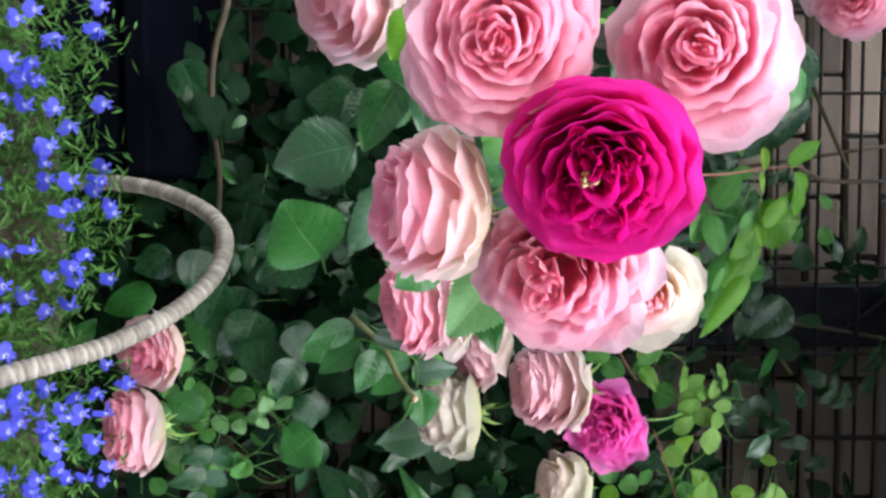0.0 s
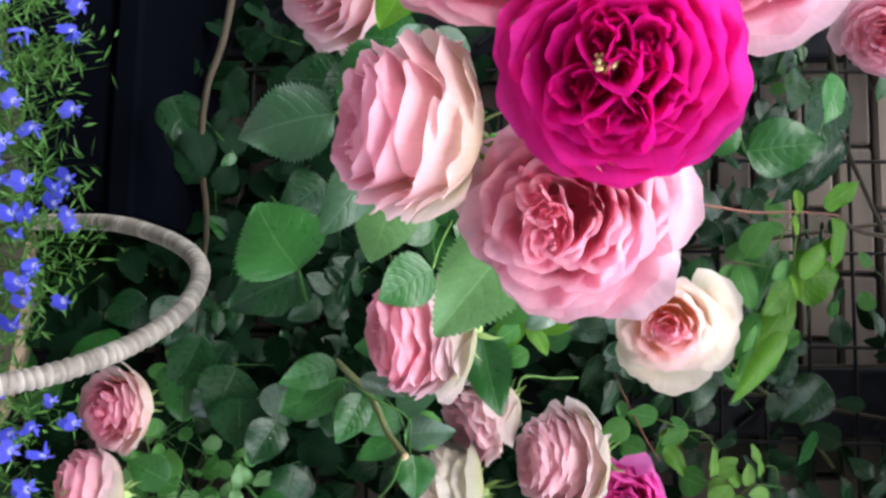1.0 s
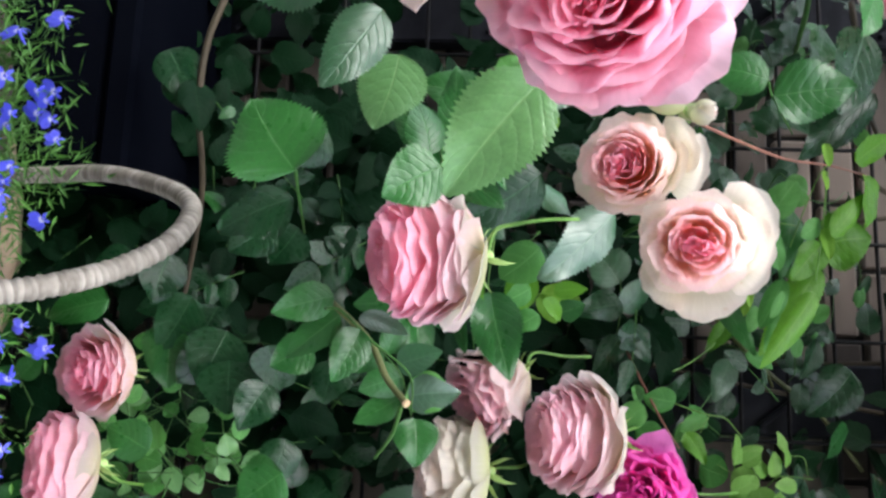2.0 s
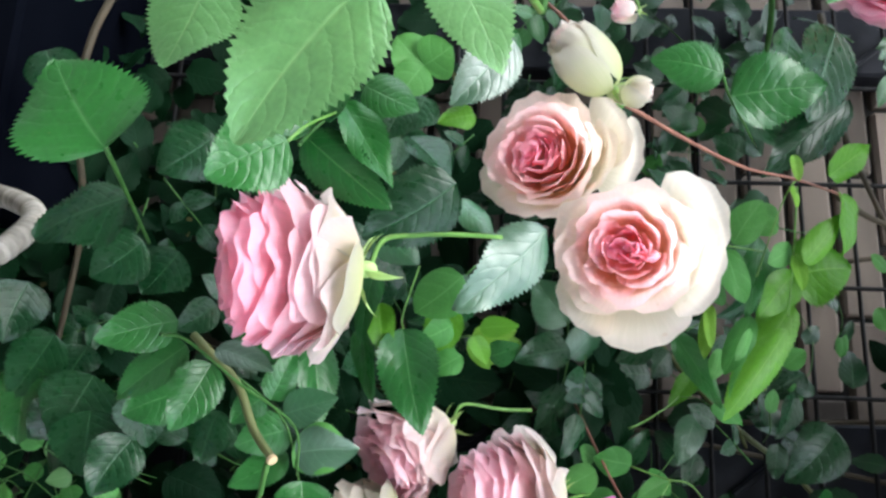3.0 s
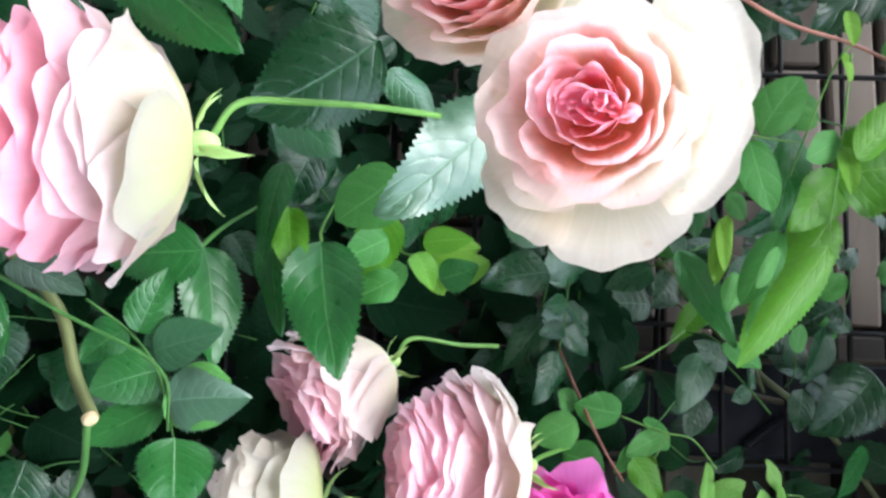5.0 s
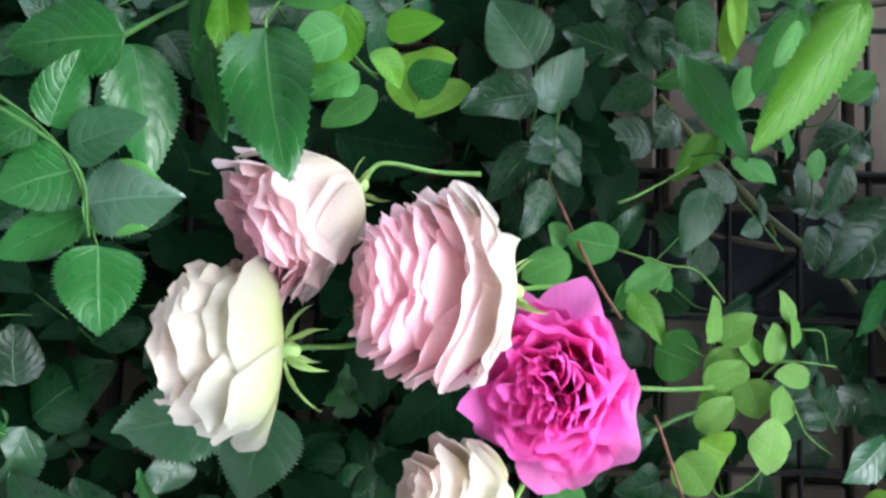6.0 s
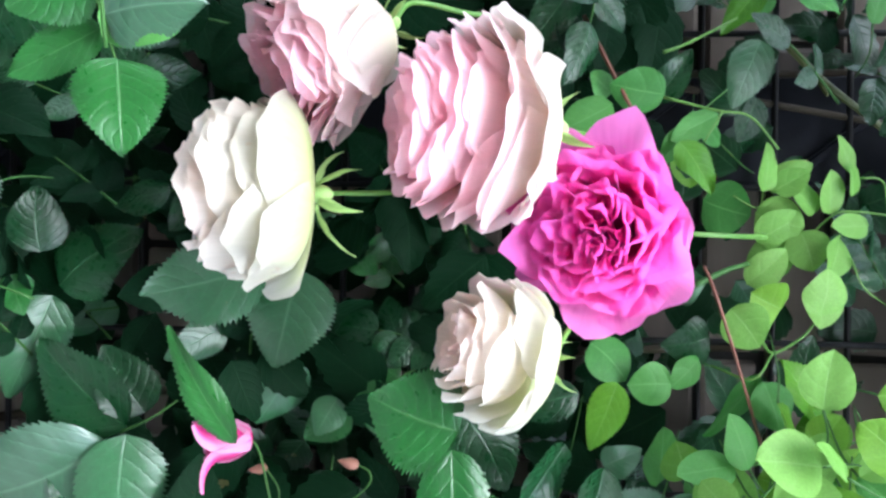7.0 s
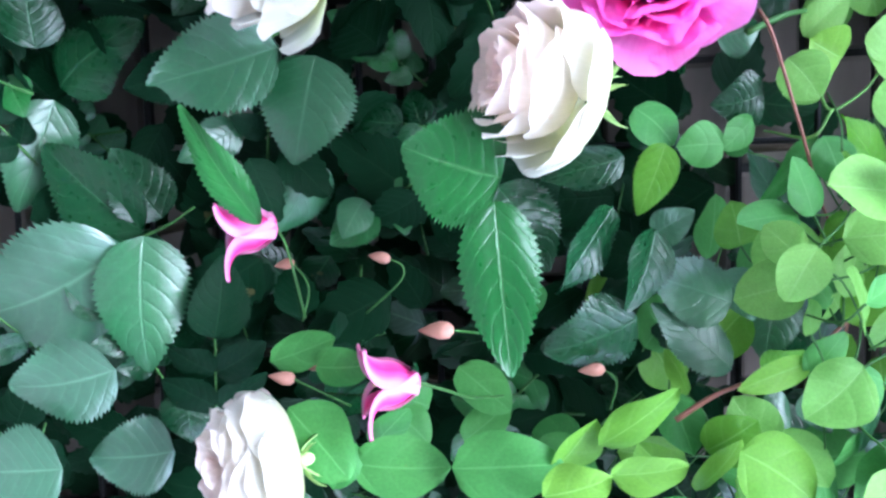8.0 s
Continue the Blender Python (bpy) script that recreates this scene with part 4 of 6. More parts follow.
# ---- roses, leaves and the rest ----
rose("large pink cabbage rose in full bloom, paler at the rim", "pink", (-0.085, 0.405, 1.317), (0.200, -0.970, -0.060), 0.05512, form="rosette", depth=0.95, petals=58, seed=1, loose=0.9, broad=0.62, messy=0.35, quarters=2, spread=(0.08, 0.2), fold=(0.22, 0.30), ruffle=0.018, stem=[(-0.110, 0.470, 1.340), (-0.130, 0.600, 1.420)])
rose("pink rose with an apricot heart and pale outer petals", "pink", (-0.080, 0.415, 1.415), (0.180, -0.930, -0.300), 0.0456, form="rosette", wings=(((1, 0, 0.5), 1.22),), depth=1.0, petals=46, seed=2, loose=0.9, broad=0.72, messy=0.35, quarters=1, spread=(0.08, 0.2), fold=(0.22, 0.28), guard=1.05, stem=[(-0.100, 0.480, 1.460), (-0.130, 0.620, 1.500)])
rose("deep magenta quartered rose in full bloom", "magenta", (-0.017, 0.405, 1.366), (0.380, -0.900, -0.160), 0.04834, form="rosette", depth=0.85, petals=60, seed=3, stamens=16, quarters=6, messy=0.2, guard=1.04, ruffle=0.02, stem=[(-0.025, 0.480, 1.370), (-0.050, 0.620, 1.410)])
rose("pale pink cupped rose seen from its side", "blush", (0.000, 0.437, 1.281), (-0.030, -0.420, -0.900), 0.043, form="layered", depth=1.4, petals=50, loose=1.3, bowl=0.7, cut=0.28, ruffle=0.03, seed=4, broad=0.9, stem=[(0.000, 0.480, 1.330), (-0.030, 0.600, 1.420)])
rose("full pink rose with ruffled quartered heart", "pink", (0.034, 0.446, 1.349), (0.250, -0.920, -0.280), 0.0495, form="rosette", wings=(((-0.1, 0, 1), 1.16),), depth=1.0, petals=64, seed=5, messy=0.6, quarters=3, spread=(0.12, 0.3), fold=(0.28, 0.36), core=0.1, ruffle=0.03, wave=0.04, point=0.04, broad=0.5, cut=0.3, stem=[(0.030, 0.500, 1.365), (0.000, 0.620, 1.400)])
rose("blush rose with pink heart, apricot ring and cream outer petals", "blush", (0.079, 0.735, 1.459), (0.220, -0.940, -0.250), 0.0432, form="goblet", wings=(((-0.6, 0, 1), 1.24), ((0.3, 0, 1), 1.16), ((1, 0, 0.1), 1.22), ((0.8, 0, -0.7), 1.12)), depth=1.1, petals=34, seed=6, quarters=2, spread=(0.08, 0.22), fold=(0.2, 0.27), broad=0.8, messy=0.25, ruffle=0.016, guard=0.97, point=0.06, cut=0.3, stem=[(0.078, 0.800, 1.475), (0.050, 0.900, 1.490)])
rose("blush rose with tight pink heart and cream rim", "blush", (0.014, 0.765, 1.415), (0.100, -0.900, -0.380), 0.042, form="goblet", wings=(((0.1, 0, 1), 1.32), ((-0.4, 0, 1), 1.2)), depth=1.15, petals=46, seed=7, quarters=1, spread=(0.05, 0.2), fold=(0.24, 0.28), broad=0.75, messy=0.15, guard=0.97, point=0.05, cut=0.28, ruffle=0.014, stem=[(0.016, 0.830, 1.430), (0.000, 0.920, 1.460)])
rose("half-open cream rosebud with a pink tip", "cream", (-0.044, 0.746, 1.437), (-0.450, -0.500, -0.700), 0.027, form="bud", bowl=1.5, messy=0.05, depth=1.9, petals=20, seed=8, broad=1.0, roll=0.02, category="rosebud", stem=[(-0.029, 0.765, 1.454), (-0.024, 0.770, 1.464)])
rose("small closed cream rosebud", "cream", (-0.026, 0.750, 1.464), (0.200, -0.300, 0.900), 0.0155, form="bud", bowl=1.5, messy=0.05, depth=1.9, petals=12, seed=28, broad=1.0, roll=0.0, category="rosebud", stem=[(-0.030, 0.770, 1.450)])
rose("pink cabbage rose with cream back, seen from its side", "cabbage", (0.090, 0.758, 1.265), (0.100, -0.330, -0.940), 0.0555, form="layered", depth=1.5, petals=80, loose=1.35, seed=9, broad=0.75, messy=0.3, bowl=0.62, cut=0.3, point=0.05, wave=0.02, ruffle=0.03, stem=[(0.062, 0.790, 1.315), (0.050, 0.820, 1.333), (0.037, 0.860, 1.360), (0.027, 0.900, 1.393)])
rose("faded shell-pink rose with ragged petals", "shell", (0.183, 1.060, 1.321), (0.500, -0.450, -0.740), 0.052, form="ragged", depth=1.6, petals=56, seed=10, messy=0.5, ruffle=0.05, point=0.06, bowl=0.6, broad=0.6, cut=0.34, stem=[(0.141, 1.100, 1.366), (0.143, 1.120, 1.403), (0.142, 1.130, 1.434)])
rose("shell-pink cabbage rose with cream outer petals", "shell", (0.230, 1.045, 1.408), (0.020, -0.330, -0.940), 0.062, form="layered", wings=(((-1, -0.5, 0), 1.0), ((0.6, -0.6, 0), 0.95)), depth=1.55, petals=76, loose=1.2, seed=11, broad=0.9, messy=0.3, bowl=0.65, cut=0.3, point=0.05, wave=0.025, ruffle=0.03, guard=1.08, stem=[(0.225, 1.100, 1.470), (0.220, 1.170, 1.500)])
rose("bright magenta rose with pointed ruffled petals", "fuchsia", (0.289, 1.062, 1.482), (0.050, -0.940, -0.320), 0.0565, form="rosette", wings=(((1, 0, 0.35), 1.06),), depth=1.0, petals=60, seed=12, messy=0.5, quarters=3, spread=(0.12, 0.26), fold=(0.30, 0.40), ruffle=0.065, wave=0.06, point=0.2, broad=0.55, roll=0.2, stem=[(0.290, 1.100, 1.560), (0.290, 1.130, 1.600)])
rose("creamy white rose just opening, seen from its side", "cream", (0.270, 1.046, 1.277), (0.000, -0.220, -0.970), 0.058, form="dome", depth=1.3, petals=50, loose=1.15, seed=13, broad=0.8, messy=0.5, bowl=0.92, cut=0.3, ruffle=0.05, wave=0.03, point=0.05, sepals=0.8, stem=[(0.268, 1.070, 1.327), (0.267, 1.080, 1.350), (0.262, 1.120, 1.371)])
rose("half-open cream rose with a blush heart", "cream", (0.358, 1.034, 1.424), (-0.200, -0.350, -0.900), 0.044, form="dome", depth=1.4, petals=26, loose=1.1, seed=14, broad=0.95, messy=0.2, ruffle=0.03, wave=0.03, bowl=0.84, point=0.02, cut=0.22, stem=[(0.345, 1.070, 1.470), (0.340, 1.160, 1.500)])
rose("pale pink rose behind the basket handle", "cabbage", (0.181, 1.000, 0.905), (0.100, -0.800, -0.450), 0.056, form="rosette", depth=1.1, petals=44, seed=15, stem=[(0.180, 1.070, 0.950), (0.200, 1.150, 1.000)])
rose("pink rose low beside the lobelia", "cabbage", (0.273, 0.970, 0.893), (0.000, -0.600, -0.800), 0.055, form="dome", depth=1.2, petals=44, seed=16, stem=[(0.293, 1.020, 0.932), (0.307, 1.100, 0.951)])
rose("pale pink rose with ragged lower petals", "shell", (-0.171, 0.660, 1.205), (0.300, -0.600, -0.700), 0.0552, form="dome", depth=1.2, petals=44, seed=17, messy=0.4, stem=[(-0.209, 0.720, 1.247)])
rose("salmon-pink rose high before the wall", "pink", (-0.235, 0.940, 1.735), (0.300, -0.800, -0.500), 0.052, form="rosette", depth=1.1, petals=44, seed=18, messy=0.4, stem=[(-0.220, 1.000, 1.800)])
rose("pale blush rose low in the foliage", "cream", (0.576, 1.070, 1.250), (0.100, -0.350, -0.920), 0.045, form="dome", depth=1.3, petals=64, broad=0.45, cut=0.34, wave=0.04, seed=19, messy=0.4, ruffle=0.06, stem=[(0.597, 1.120, 1.276)])

# leaves round the near roses
blade(climber, "blue", (-0.043, 0.570, 1.222), (-0.030, 0.558, 1.165), 0.0464, 10, 1)
petiole(climber, [(-0.043, 0.570, 1.222), (-0.055, 0.620, 1.232)])
blade(climber, "dark", (-0.084, 0.630, 1.215), (-0.081, 0.618, 1.180), 0.0332, -15, 2)
blade(climber, "blue", (-0.015, 0.570, 1.248), (0.033, 0.558, 1.224), 0.0290, -20, 3)
blade(climber, "mid", (-0.082, 0.590, 1.259), (-0.055, 0.578, 1.227), 0.0301, -25, 4)
blade(climber, "mid", (-0.105, 0.620, 1.267), (-0.110, 0.608, 1.235), 0.0349, 8, 5)
blade(climber, "blue", (-0.064, 0.500, 1.303), (-0.041, 0.488, 1.276), 0.0218, -8, 6)
blade(climber, "mid", (-0.085, 0.570, 1.252), (-0.040, 0.558, 1.228), 0.0304, 20, 7)
blade(climber, "dark", (-0.084, 0.620, 1.228), (-0.061, 0.608, 1.206), 0.0263, 0, 8)
blade(climber, "blue", (-0.095, 0.560, 1.274), (-0.049, 0.548, 1.269), 0.0229, 18, 9)
blade(climber, "mid", (-0.124, 0.750, 1.602), (-0.083, 0.738, 1.585), 0.0304, -15, 10)
blade(climber, "bright", (-0.142, 0.600, 1.264), (-0.109, 0.588, 1.244), 0.0286, 28, 11)
blade(climber, "mid", (-0.100, 0.480, 1.389), (-0.069, 0.468, 1.384), 0.0130, -25, 12)
# leaves beside and over the middle roses
blade(climber, "mid", (0.044, 0.690, 1.176), (-0.004, 0.678, 1.145), 0.0645, -12, 2)
blade(climber, "dark", (0.044, 0.770, 1.156), (0.065, 0.758, 1.098), 0.0408, 25, 14)
petiole(climber, [(0.043, 0.690, 1.176), (0.052, 0.740, 1.168), (0.066, 0.800, 1.160)], 0.0014, STALK, "stem")
blade(climber, "mid", (0.022, 0.720, 1.266), (-0.016, 0.708, 1.260), 0.0301, 15, 15)
blade(climber, "mid", (0.004, 0.740, 1.285), (-0.050, 0.728, 1.282), 0.0239, -30, 16)
blade(climber, "mid", (0.043, 0.675, 1.277), (0.067, 0.663, 1.241), 0.0378, -10, 17)
petiole(climber, [(0.043, 0.675, 1.277), (0.023, 0.700, 1.281), (-0.003, 0.740, 1.289)])
blade(climber, "pale", (0.034, 0.545, 1.334), (0.093, 0.549, 1.288), 0.0450, 5, 4)
blade(climber, "pale", (-0.002, 0.600, 1.255), (0.045, 0.588, 1.244), 0.0360, 12, 19)
blade(climber, "sheen", (-0.115, 0.850, 1.398), (-0.056, 0.838, 1.359), 0.0398, 0, 20)
blade(climber, "pale", (-0.097, 0.720, 1.349), (-0.020, 0.708, 1.386), 0.0450, 10, 21)
blade(clematis, "vine", (-0.066, 0.800, 1.334), (-0.083, 0.788, 1.318), 0.0279, -8, 22)
blade(clematis, "vine", (-0.066, 0.800, 1.334), (-0.073, 0.788, 1.352), 0.0286, 22, 23)
blade(clematis, "vine", (-0.066, 0.800, 1.334), (-0.043, 0.788, 1.323), 0.0245, 0, 24)
blade(climber, "mid", (0.006, 0.750, 1.272), (-0.025, 0.738, 1.236), 0.0318, -15, 25)
blade(climber, "mid", (-0.037, 0.760, 1.300), (-0.049, 0.748, 1.257), 0.0348, 10, 26)
blade(climber, "mid", (0.003, 0.765, 1.265), (0.048, 0.753, 1.318), 0.0329, 20, 27)
blade(climber, "mid", (-0.021, 0.765, 1.287), (0.034, 0.753, 1.324), 0.0237, -8, 28)
blade(climber, "mid", (-0.040, 0.780, 1.298), (-0.025, 0.768, 1.332), 0.0317, 0, 29)
petiole(climber, [(0.035, 0.700, 1.277), (0.008, 0.745, 1.273), (-0.019, 0.760, 1.289), (-0.042, 0.770, 1.298), (-0.070, 0.780, 1.308)], 0.0012, STALK, "stem")
blade(climber, "bright", (-0.057, 0.860, 1.370), (-0.049, 0.848, 1.345), 0.0202, 10, 30)
blade(climber, "dark", (-0.013, 0.890, 1.357), (0.038, 0.878, 1.292), 0.0556, -22, 3)
blade(climber, "sheen", (0.014, 0.920, 1.430), (0.087, 0.908, 1.365), 0.0466, -5, 5)
blade(clematis, "vine", (0.040, 0.980, 1.363), (0.071, 0.968, 1.324), 0.0402, 18, 33)
blade(climber, "mid", (0.038, 0.970, 1.288), (0.101, 0.958, 1.275), 0.0258, 40, 34)
blade(climber, "dark", (-0.001, 0.900, 1.331), (-0.021, 0.888, 1.316), 0.0305, 28, 35)
blade(climber, "dark", (-0.063, 0.920, 1.316), (-0.028, 0.908, 1.352), 0.0381, -25, 36)
blade(climber, "dark", (-0.085, 0.900, 1.311), (-0.053, 0.888, 1.299), 0.0314, 8, 37)
blade(climber, "dark", (-0.114, 0.950, 1.326), (-0.080, 0.938, 1.308), 0.0344, 20, 38)
blade(climber, "blue", (0.002, 0.960, 1.287), (0.035, 0.948, 1.321), 0.0334, 25, 39)
blade(climber, "dark", (0.022, 1.000, 1.299), (0.065, 0.988, 1.286), 0.0309, 0, 40)
blade(climber, "bright", (0.082, 1.000, 1.379), (0.081, 0.988, 1.412), 0.0172, 18, 41)
blade(climber, "bright", (0.086, 1.020, 1.373), (0.109, 1.008, 1.388), 0.0185, -15, 42)
blade(clematis, "vine", (0.106, 1.000, 1.364), (0.120, 0.988, 1.336), 0.0235, 28, 43)
blade(clematis, "vine", (0.080, 1.000, 1.355), (0.099, 0.988, 1.331), 0.0259, -25, 44)
blade(climber, "mid", (0.100, 1.050, 1.388), (0.091, 1.038, 1.416), 0.0231, 8, 45)
blade(climber, "blue", (-0.011, 0.930, 1.358), (0.013, 0.918, 1.388), 0.0239, -8, 46)
# drooping leaves before the far roses
blade(climber, "mid", (0.088, 0.985, 1.313), (0.172, 0.955, 1.335), 0.0458, 12, 0)
petiole(climber, [(0.088, 0.985, 1.313), (0.071, 1.000, 1.311), (0.008, 1.080, 1.318)])
blade(climber, "bright", (0.058, 1.020, 1.351), (0.111, 1.008, 1.336), 0.0321, 20, 48)
blade(clematis, "vine", (0.078, 1.140, 1.354), (0.104, 1.128, 1.315), 0.0261, 18, 49)
blade(clematis, "lime", (0.073, 1.100, 1.373), (0.066, 1.088, 1.414), 0.0204, -15, 50)
blade(clematis, "lime", (0.074, 1.100, 1.371), (0.107, 1.088, 1.389), 0.0164, 28, 51)
blade(clematis, "lime", (0.067, 1.160, 1.423), (0.095, 1.148, 1.383), 0.0238, 30, 52)
petiole(clematis, [(0.061, 1.100, 1.340), (0.071, 1.120, 1.355), (0.073, 1.100, 1.373), (0.060, 1.160, 1.405)], 0.0009, STEM, "stem")
blade(climber, "mature", (0.097, 1.200, 1.313), (0.111, 1.188, 1.406), 0.0575, 8, 53)
blade(climber, "dark", (0.076, 1.150, 1.475), (0.089, 1.138, 1.418), 0.0356, 15, 54)
blade(climber, "blue", (0.049, 1.160, 1.474), (0.002, 1.148, 1.440), 0.0485, -10, 55)
blade(climber, "blue", (0.084, 1.160, 1.476), (0.044, 1.148, 1.514), 0.0378, 20, 56)
blade(climber, "sheen", (0.107, 1.160, 1.472), (0.122, 1.148, 1.509), 0.0324, -10, 57)
blade(climber, "dark", (0.115, 1.150, 1.472), (0.157, 1.138, 1.440), 0.0277, 20, 58)
blade(climber, "dark", (0.125, 1.200, 1.476), (0.168, 1.188, 1.452), 0.0317, 28, 59)
blade(climber, "mature", (0.136, 1.220, 1.456), (0.179, 1.208, 1.480), 0.0280, -25, 60)
petiole(climber, [(-0.010, 1.160, 1.473), (0.049, 1.160, 1.474), (0.080, 1.160, 1.475), (0.113, 1.160, 1.469), (0.139, 1.200, 1.469)], 0.0012, STALK, "stem")
# compound leaf of the outermost cane
petiole(climber, [(0.137, 0.930, 1.187), (0.153, 0.940, 1.209), (0.172, 0.940, 1.228), (0.191, 0.945, 1.235), (0.216, 0.950, 1.241)], 0.001, STALK, "stem")
blade(climber, "mid", (0.154, 0.945, 1.214), (0.119, 0.933, 1.234), 0.0247, 15, 61)
blade(climber, "blue", (0.165, 0.945, 1.225), (0.151, 0.933, 1.267), 0.0285, -12, 62)
blade(climber, "mid", (0.153, 0.940, 1.209), (0.172, 0.928, 1.188), 0.0255, 22, 63)
blade(climber, "mid", (0.176, 0.945, 1.231), (0.194, 0.933, 1.194), 0.0342, -15, 64)
blade(climber, "mid", (0.196, 0.960, 1.228), (0.221, 0.948, 1.185), 0.0265, 12, 65)
blade(climber, "sheen", (0.194, 0.945, 1.237), (0.192, 0.933, 1.285), 0.0345, 8, 66)
blade(climber, "mid", (0.215, 0.945, 1.244), (0.256, 0.933, 1.250), 0.0393, 5, 67)
blade(climber, "mid", (0.092, 1.000, 1.230), (0.169, 0.988, 1.252), 0.0406, -20, 68)
blade(climber, "mid", (0.100, 0.960, 1.244), (0.111, 0.948, 1.180), 0.0375, -15, 69)
blade(climber, "mid", (0.085, 1.000, 1.276), (0.149, 0.988, 1.287), 0.0208, 35, 70)
blade(climber, "bright", (0.066, 0.980, 1.291), (0.113, 0.968, 1.301), 0.0231, 15, 71)
blade(climber, "dark", (0.078, 1.020, 1.240), (0.103, 1.008, 1.260), 0.0239, 0, 72)
petiole(climber, [(0.098, 0.970, 1.236), (0.073, 1.000, 1.247), (0.042, 1.020, 1.284)], 0.0018, STALK, "stem")
# leaves low on the outer canes
blade(climber, "mid", (0.118, 0.790, 1.189), (0.134, 0.778, 1.143), 0.0284, -12, 73)
blade(climber, "mid", (0.132, 0.800, 1.193), (0.164, 0.788, 1.153), 0.0264, 18, 74)
blade(climber, "mid", (0.143, 0.800, 1.210), (0.184, 0.788, 1.193), 0.0291, 0, 75)
blade(climber, "sheen", (0.130, 0.820, 1.206), (0.140, 0.808, 1.246), 0.0198, -25, 76)
petiole(climber, [(0.130, 0.770, 1.187), (0.130, 0.790, 1.196), (0.150, 0.850, 1.214), (0.175, 0.920, 1.240), (0.211, 0.940, 1.241)], 0.0013, STALK, "stem")
# cut cane stub
petiole(climber, [(0.116, 0.860, 1.175), (0.148, 0.860, 1.209), (0.180, 0.850, 1.227), (0.200, 0.835, 1.246)], 0.0031, GREEN_CANE, "cut_cane", 0.0030)
cut_end(climber, (0.200, 0.832, 1.246), (0.019, -0.015, 0.019), 0.0038)
petiole(climber, [(0.203, 0.840, 1.241), (0.227, 0.860, 1.232), (0.248, 0.880, 1.216)], 0.002, STALK, "stem")
blade(climber, "dark", (0.053, 1.000, 0.970), (0.109, 0.988, 0.962), 0.0479, -15, 82)
blade(climber, "dark", (0.165, 1.000, 1.044), (0.219, 0.988, 1.049), 0.0559, 10, 83)
blade(climber, "dark", (0.160, 1.020, 1.011), (0.192, 1.008, 0.992), 0.0413, -25, 84)
blade(climber, "dark", (0.097, 1.020, 0.991), (0.155, 1.008, 0.962), 0.0484, 8, 85)
blade(climber, "dark", (0.025, 0.950, 1.091), (0.059, 0.938, 1.055), 0.0450, -8, 86)
blade(climber, "dark", (0.026, 0.980, 1.112), (0.062, 0.968, 1.084), 0.0468, 22, 87)
blade(climber, "dark", (-0.072, 0.950, 1.142), (-0.034, 0.938, 1.103), 0.0503, -20, 88)
blade(climber, "dark", (0.104, 1.040, 1.014), (0.144, 1.028, 1.002), 0.0377, 18, 89)
blade(climber, "dark", (0.148, 1.000, 1.083), (0.193, 0.988, 1.103), 0.0426, -15, 90)
blade(climber, "dark", (0.161, 1.000, 1.156), (0.201, 0.988, 1.143), 0.0398, 28, 91)
blade(climber, "mature", (0.217, 1.040, 1.104), (0.230, 1.028, 1.156), 0.0414, -25, 92)
blade(climber, "dark", (-0.179, 1.000, 0.946), (-0.119, 0.988, 0.977), 0.0475, 8, 93)
blade(climber, "dark", (0.058, 1.000, 0.932), (0.081, 0.988, 0.889), 0.0414, -8, 94)
blade(climber, "mid", (0.107, 0.980, 0.918), (0.120, 0.968, 0.852), 0.0405, 22, 95)
blade(climber, "dark", (0.187, 0.980, 1.093), (0.234, 0.968, 1.068), 0.0413, 0, 96)
blade(clematis, "vine", (0.179, 0.950, 1.272), (0.202, 0.938, 1.237), 0.0359, 18, 97)
blade(climber, "mid", (0.153, 0.920, 1.148), (0.171, 0.908, 1.111), 0.0362, 8, 101)
blade(climber, "dark", (0.245, 1.050, 1.097), (0.298, 1.038, 1.087), 0.0415, -8, 102)
blade(climber, "mid", (0.127, 1.020, 0.971), (0.193, 1.008, 0.970), 0.0542, 22, 103)
blade(climber, "dark", (0.133, 1.020, 1.033), (0.193, 1.008, 1.011), 0.0608, 0, 104)
blade(climber, "dark", (-0.157, 1.000, 0.957), (-0.107, 0.988, 0.976), 0.0402, 18, 105)
blade(climber, "mature", (-0.143, 1.000, 0.978), (-0.087, 0.988, 0.997), 0.0368, -15, 106)
blade(climber, "mid", (0.270, 0.950, 1.119), (0.298, 0.938, 1.079), 0.0560, 28, 107)
blade(climber, "mid", (0.259, 1.000, 0.967), (0.237, 0.988, 0.924), 0.0464, -25, 108)
# leaves high beside the wall
blade(climber, "mid", (-0.100, 0.870, 1.560), (-0.110, 0.858, 1.508), 0.0363, -10, 1)
blade(climber, "mid", (-0.096, 0.900, 1.574), (-0.102, 0.888, 1.648), 0.0530, 15, 2)
blade(climber, "dark", (-0.186, 0.950, 1.686), (-0.095, 0.938, 1.655), 0.0625, -10, 111)
blade(climber, "dark", (-0.124, 0.960, 1.696), (-0.057, 0.948, 1.624), 0.0408, 10, 112)
blade(climber, "dark", (-0.124, 0.970, 1.600), (-0.077, 0.958, 1.643), 0.0347, 18, 113)
blade(climber, "mid", (-0.211, 1.000, 1.667), (-0.163, 0.988, 1.654), 0.0371, -15, 114)
petiole(climber, [(-0.108, 0.870, 1.558), (-0.099, 0.885, 1.566), (-0.095, 0.900, 1.574), (-0.086, 0.980, 1.621)], 0.0013, STALK, "stem")
blade(climber, "bright", (-0.049, 0.950, 1.669), (-0.070, 0.938, 1.705), 0.0293, 28, 115)
blade(climber, "bright", (-0.040, 0.970, 1.687), (0.014, 0.958, 1.689), 0.0440, -25, 116)
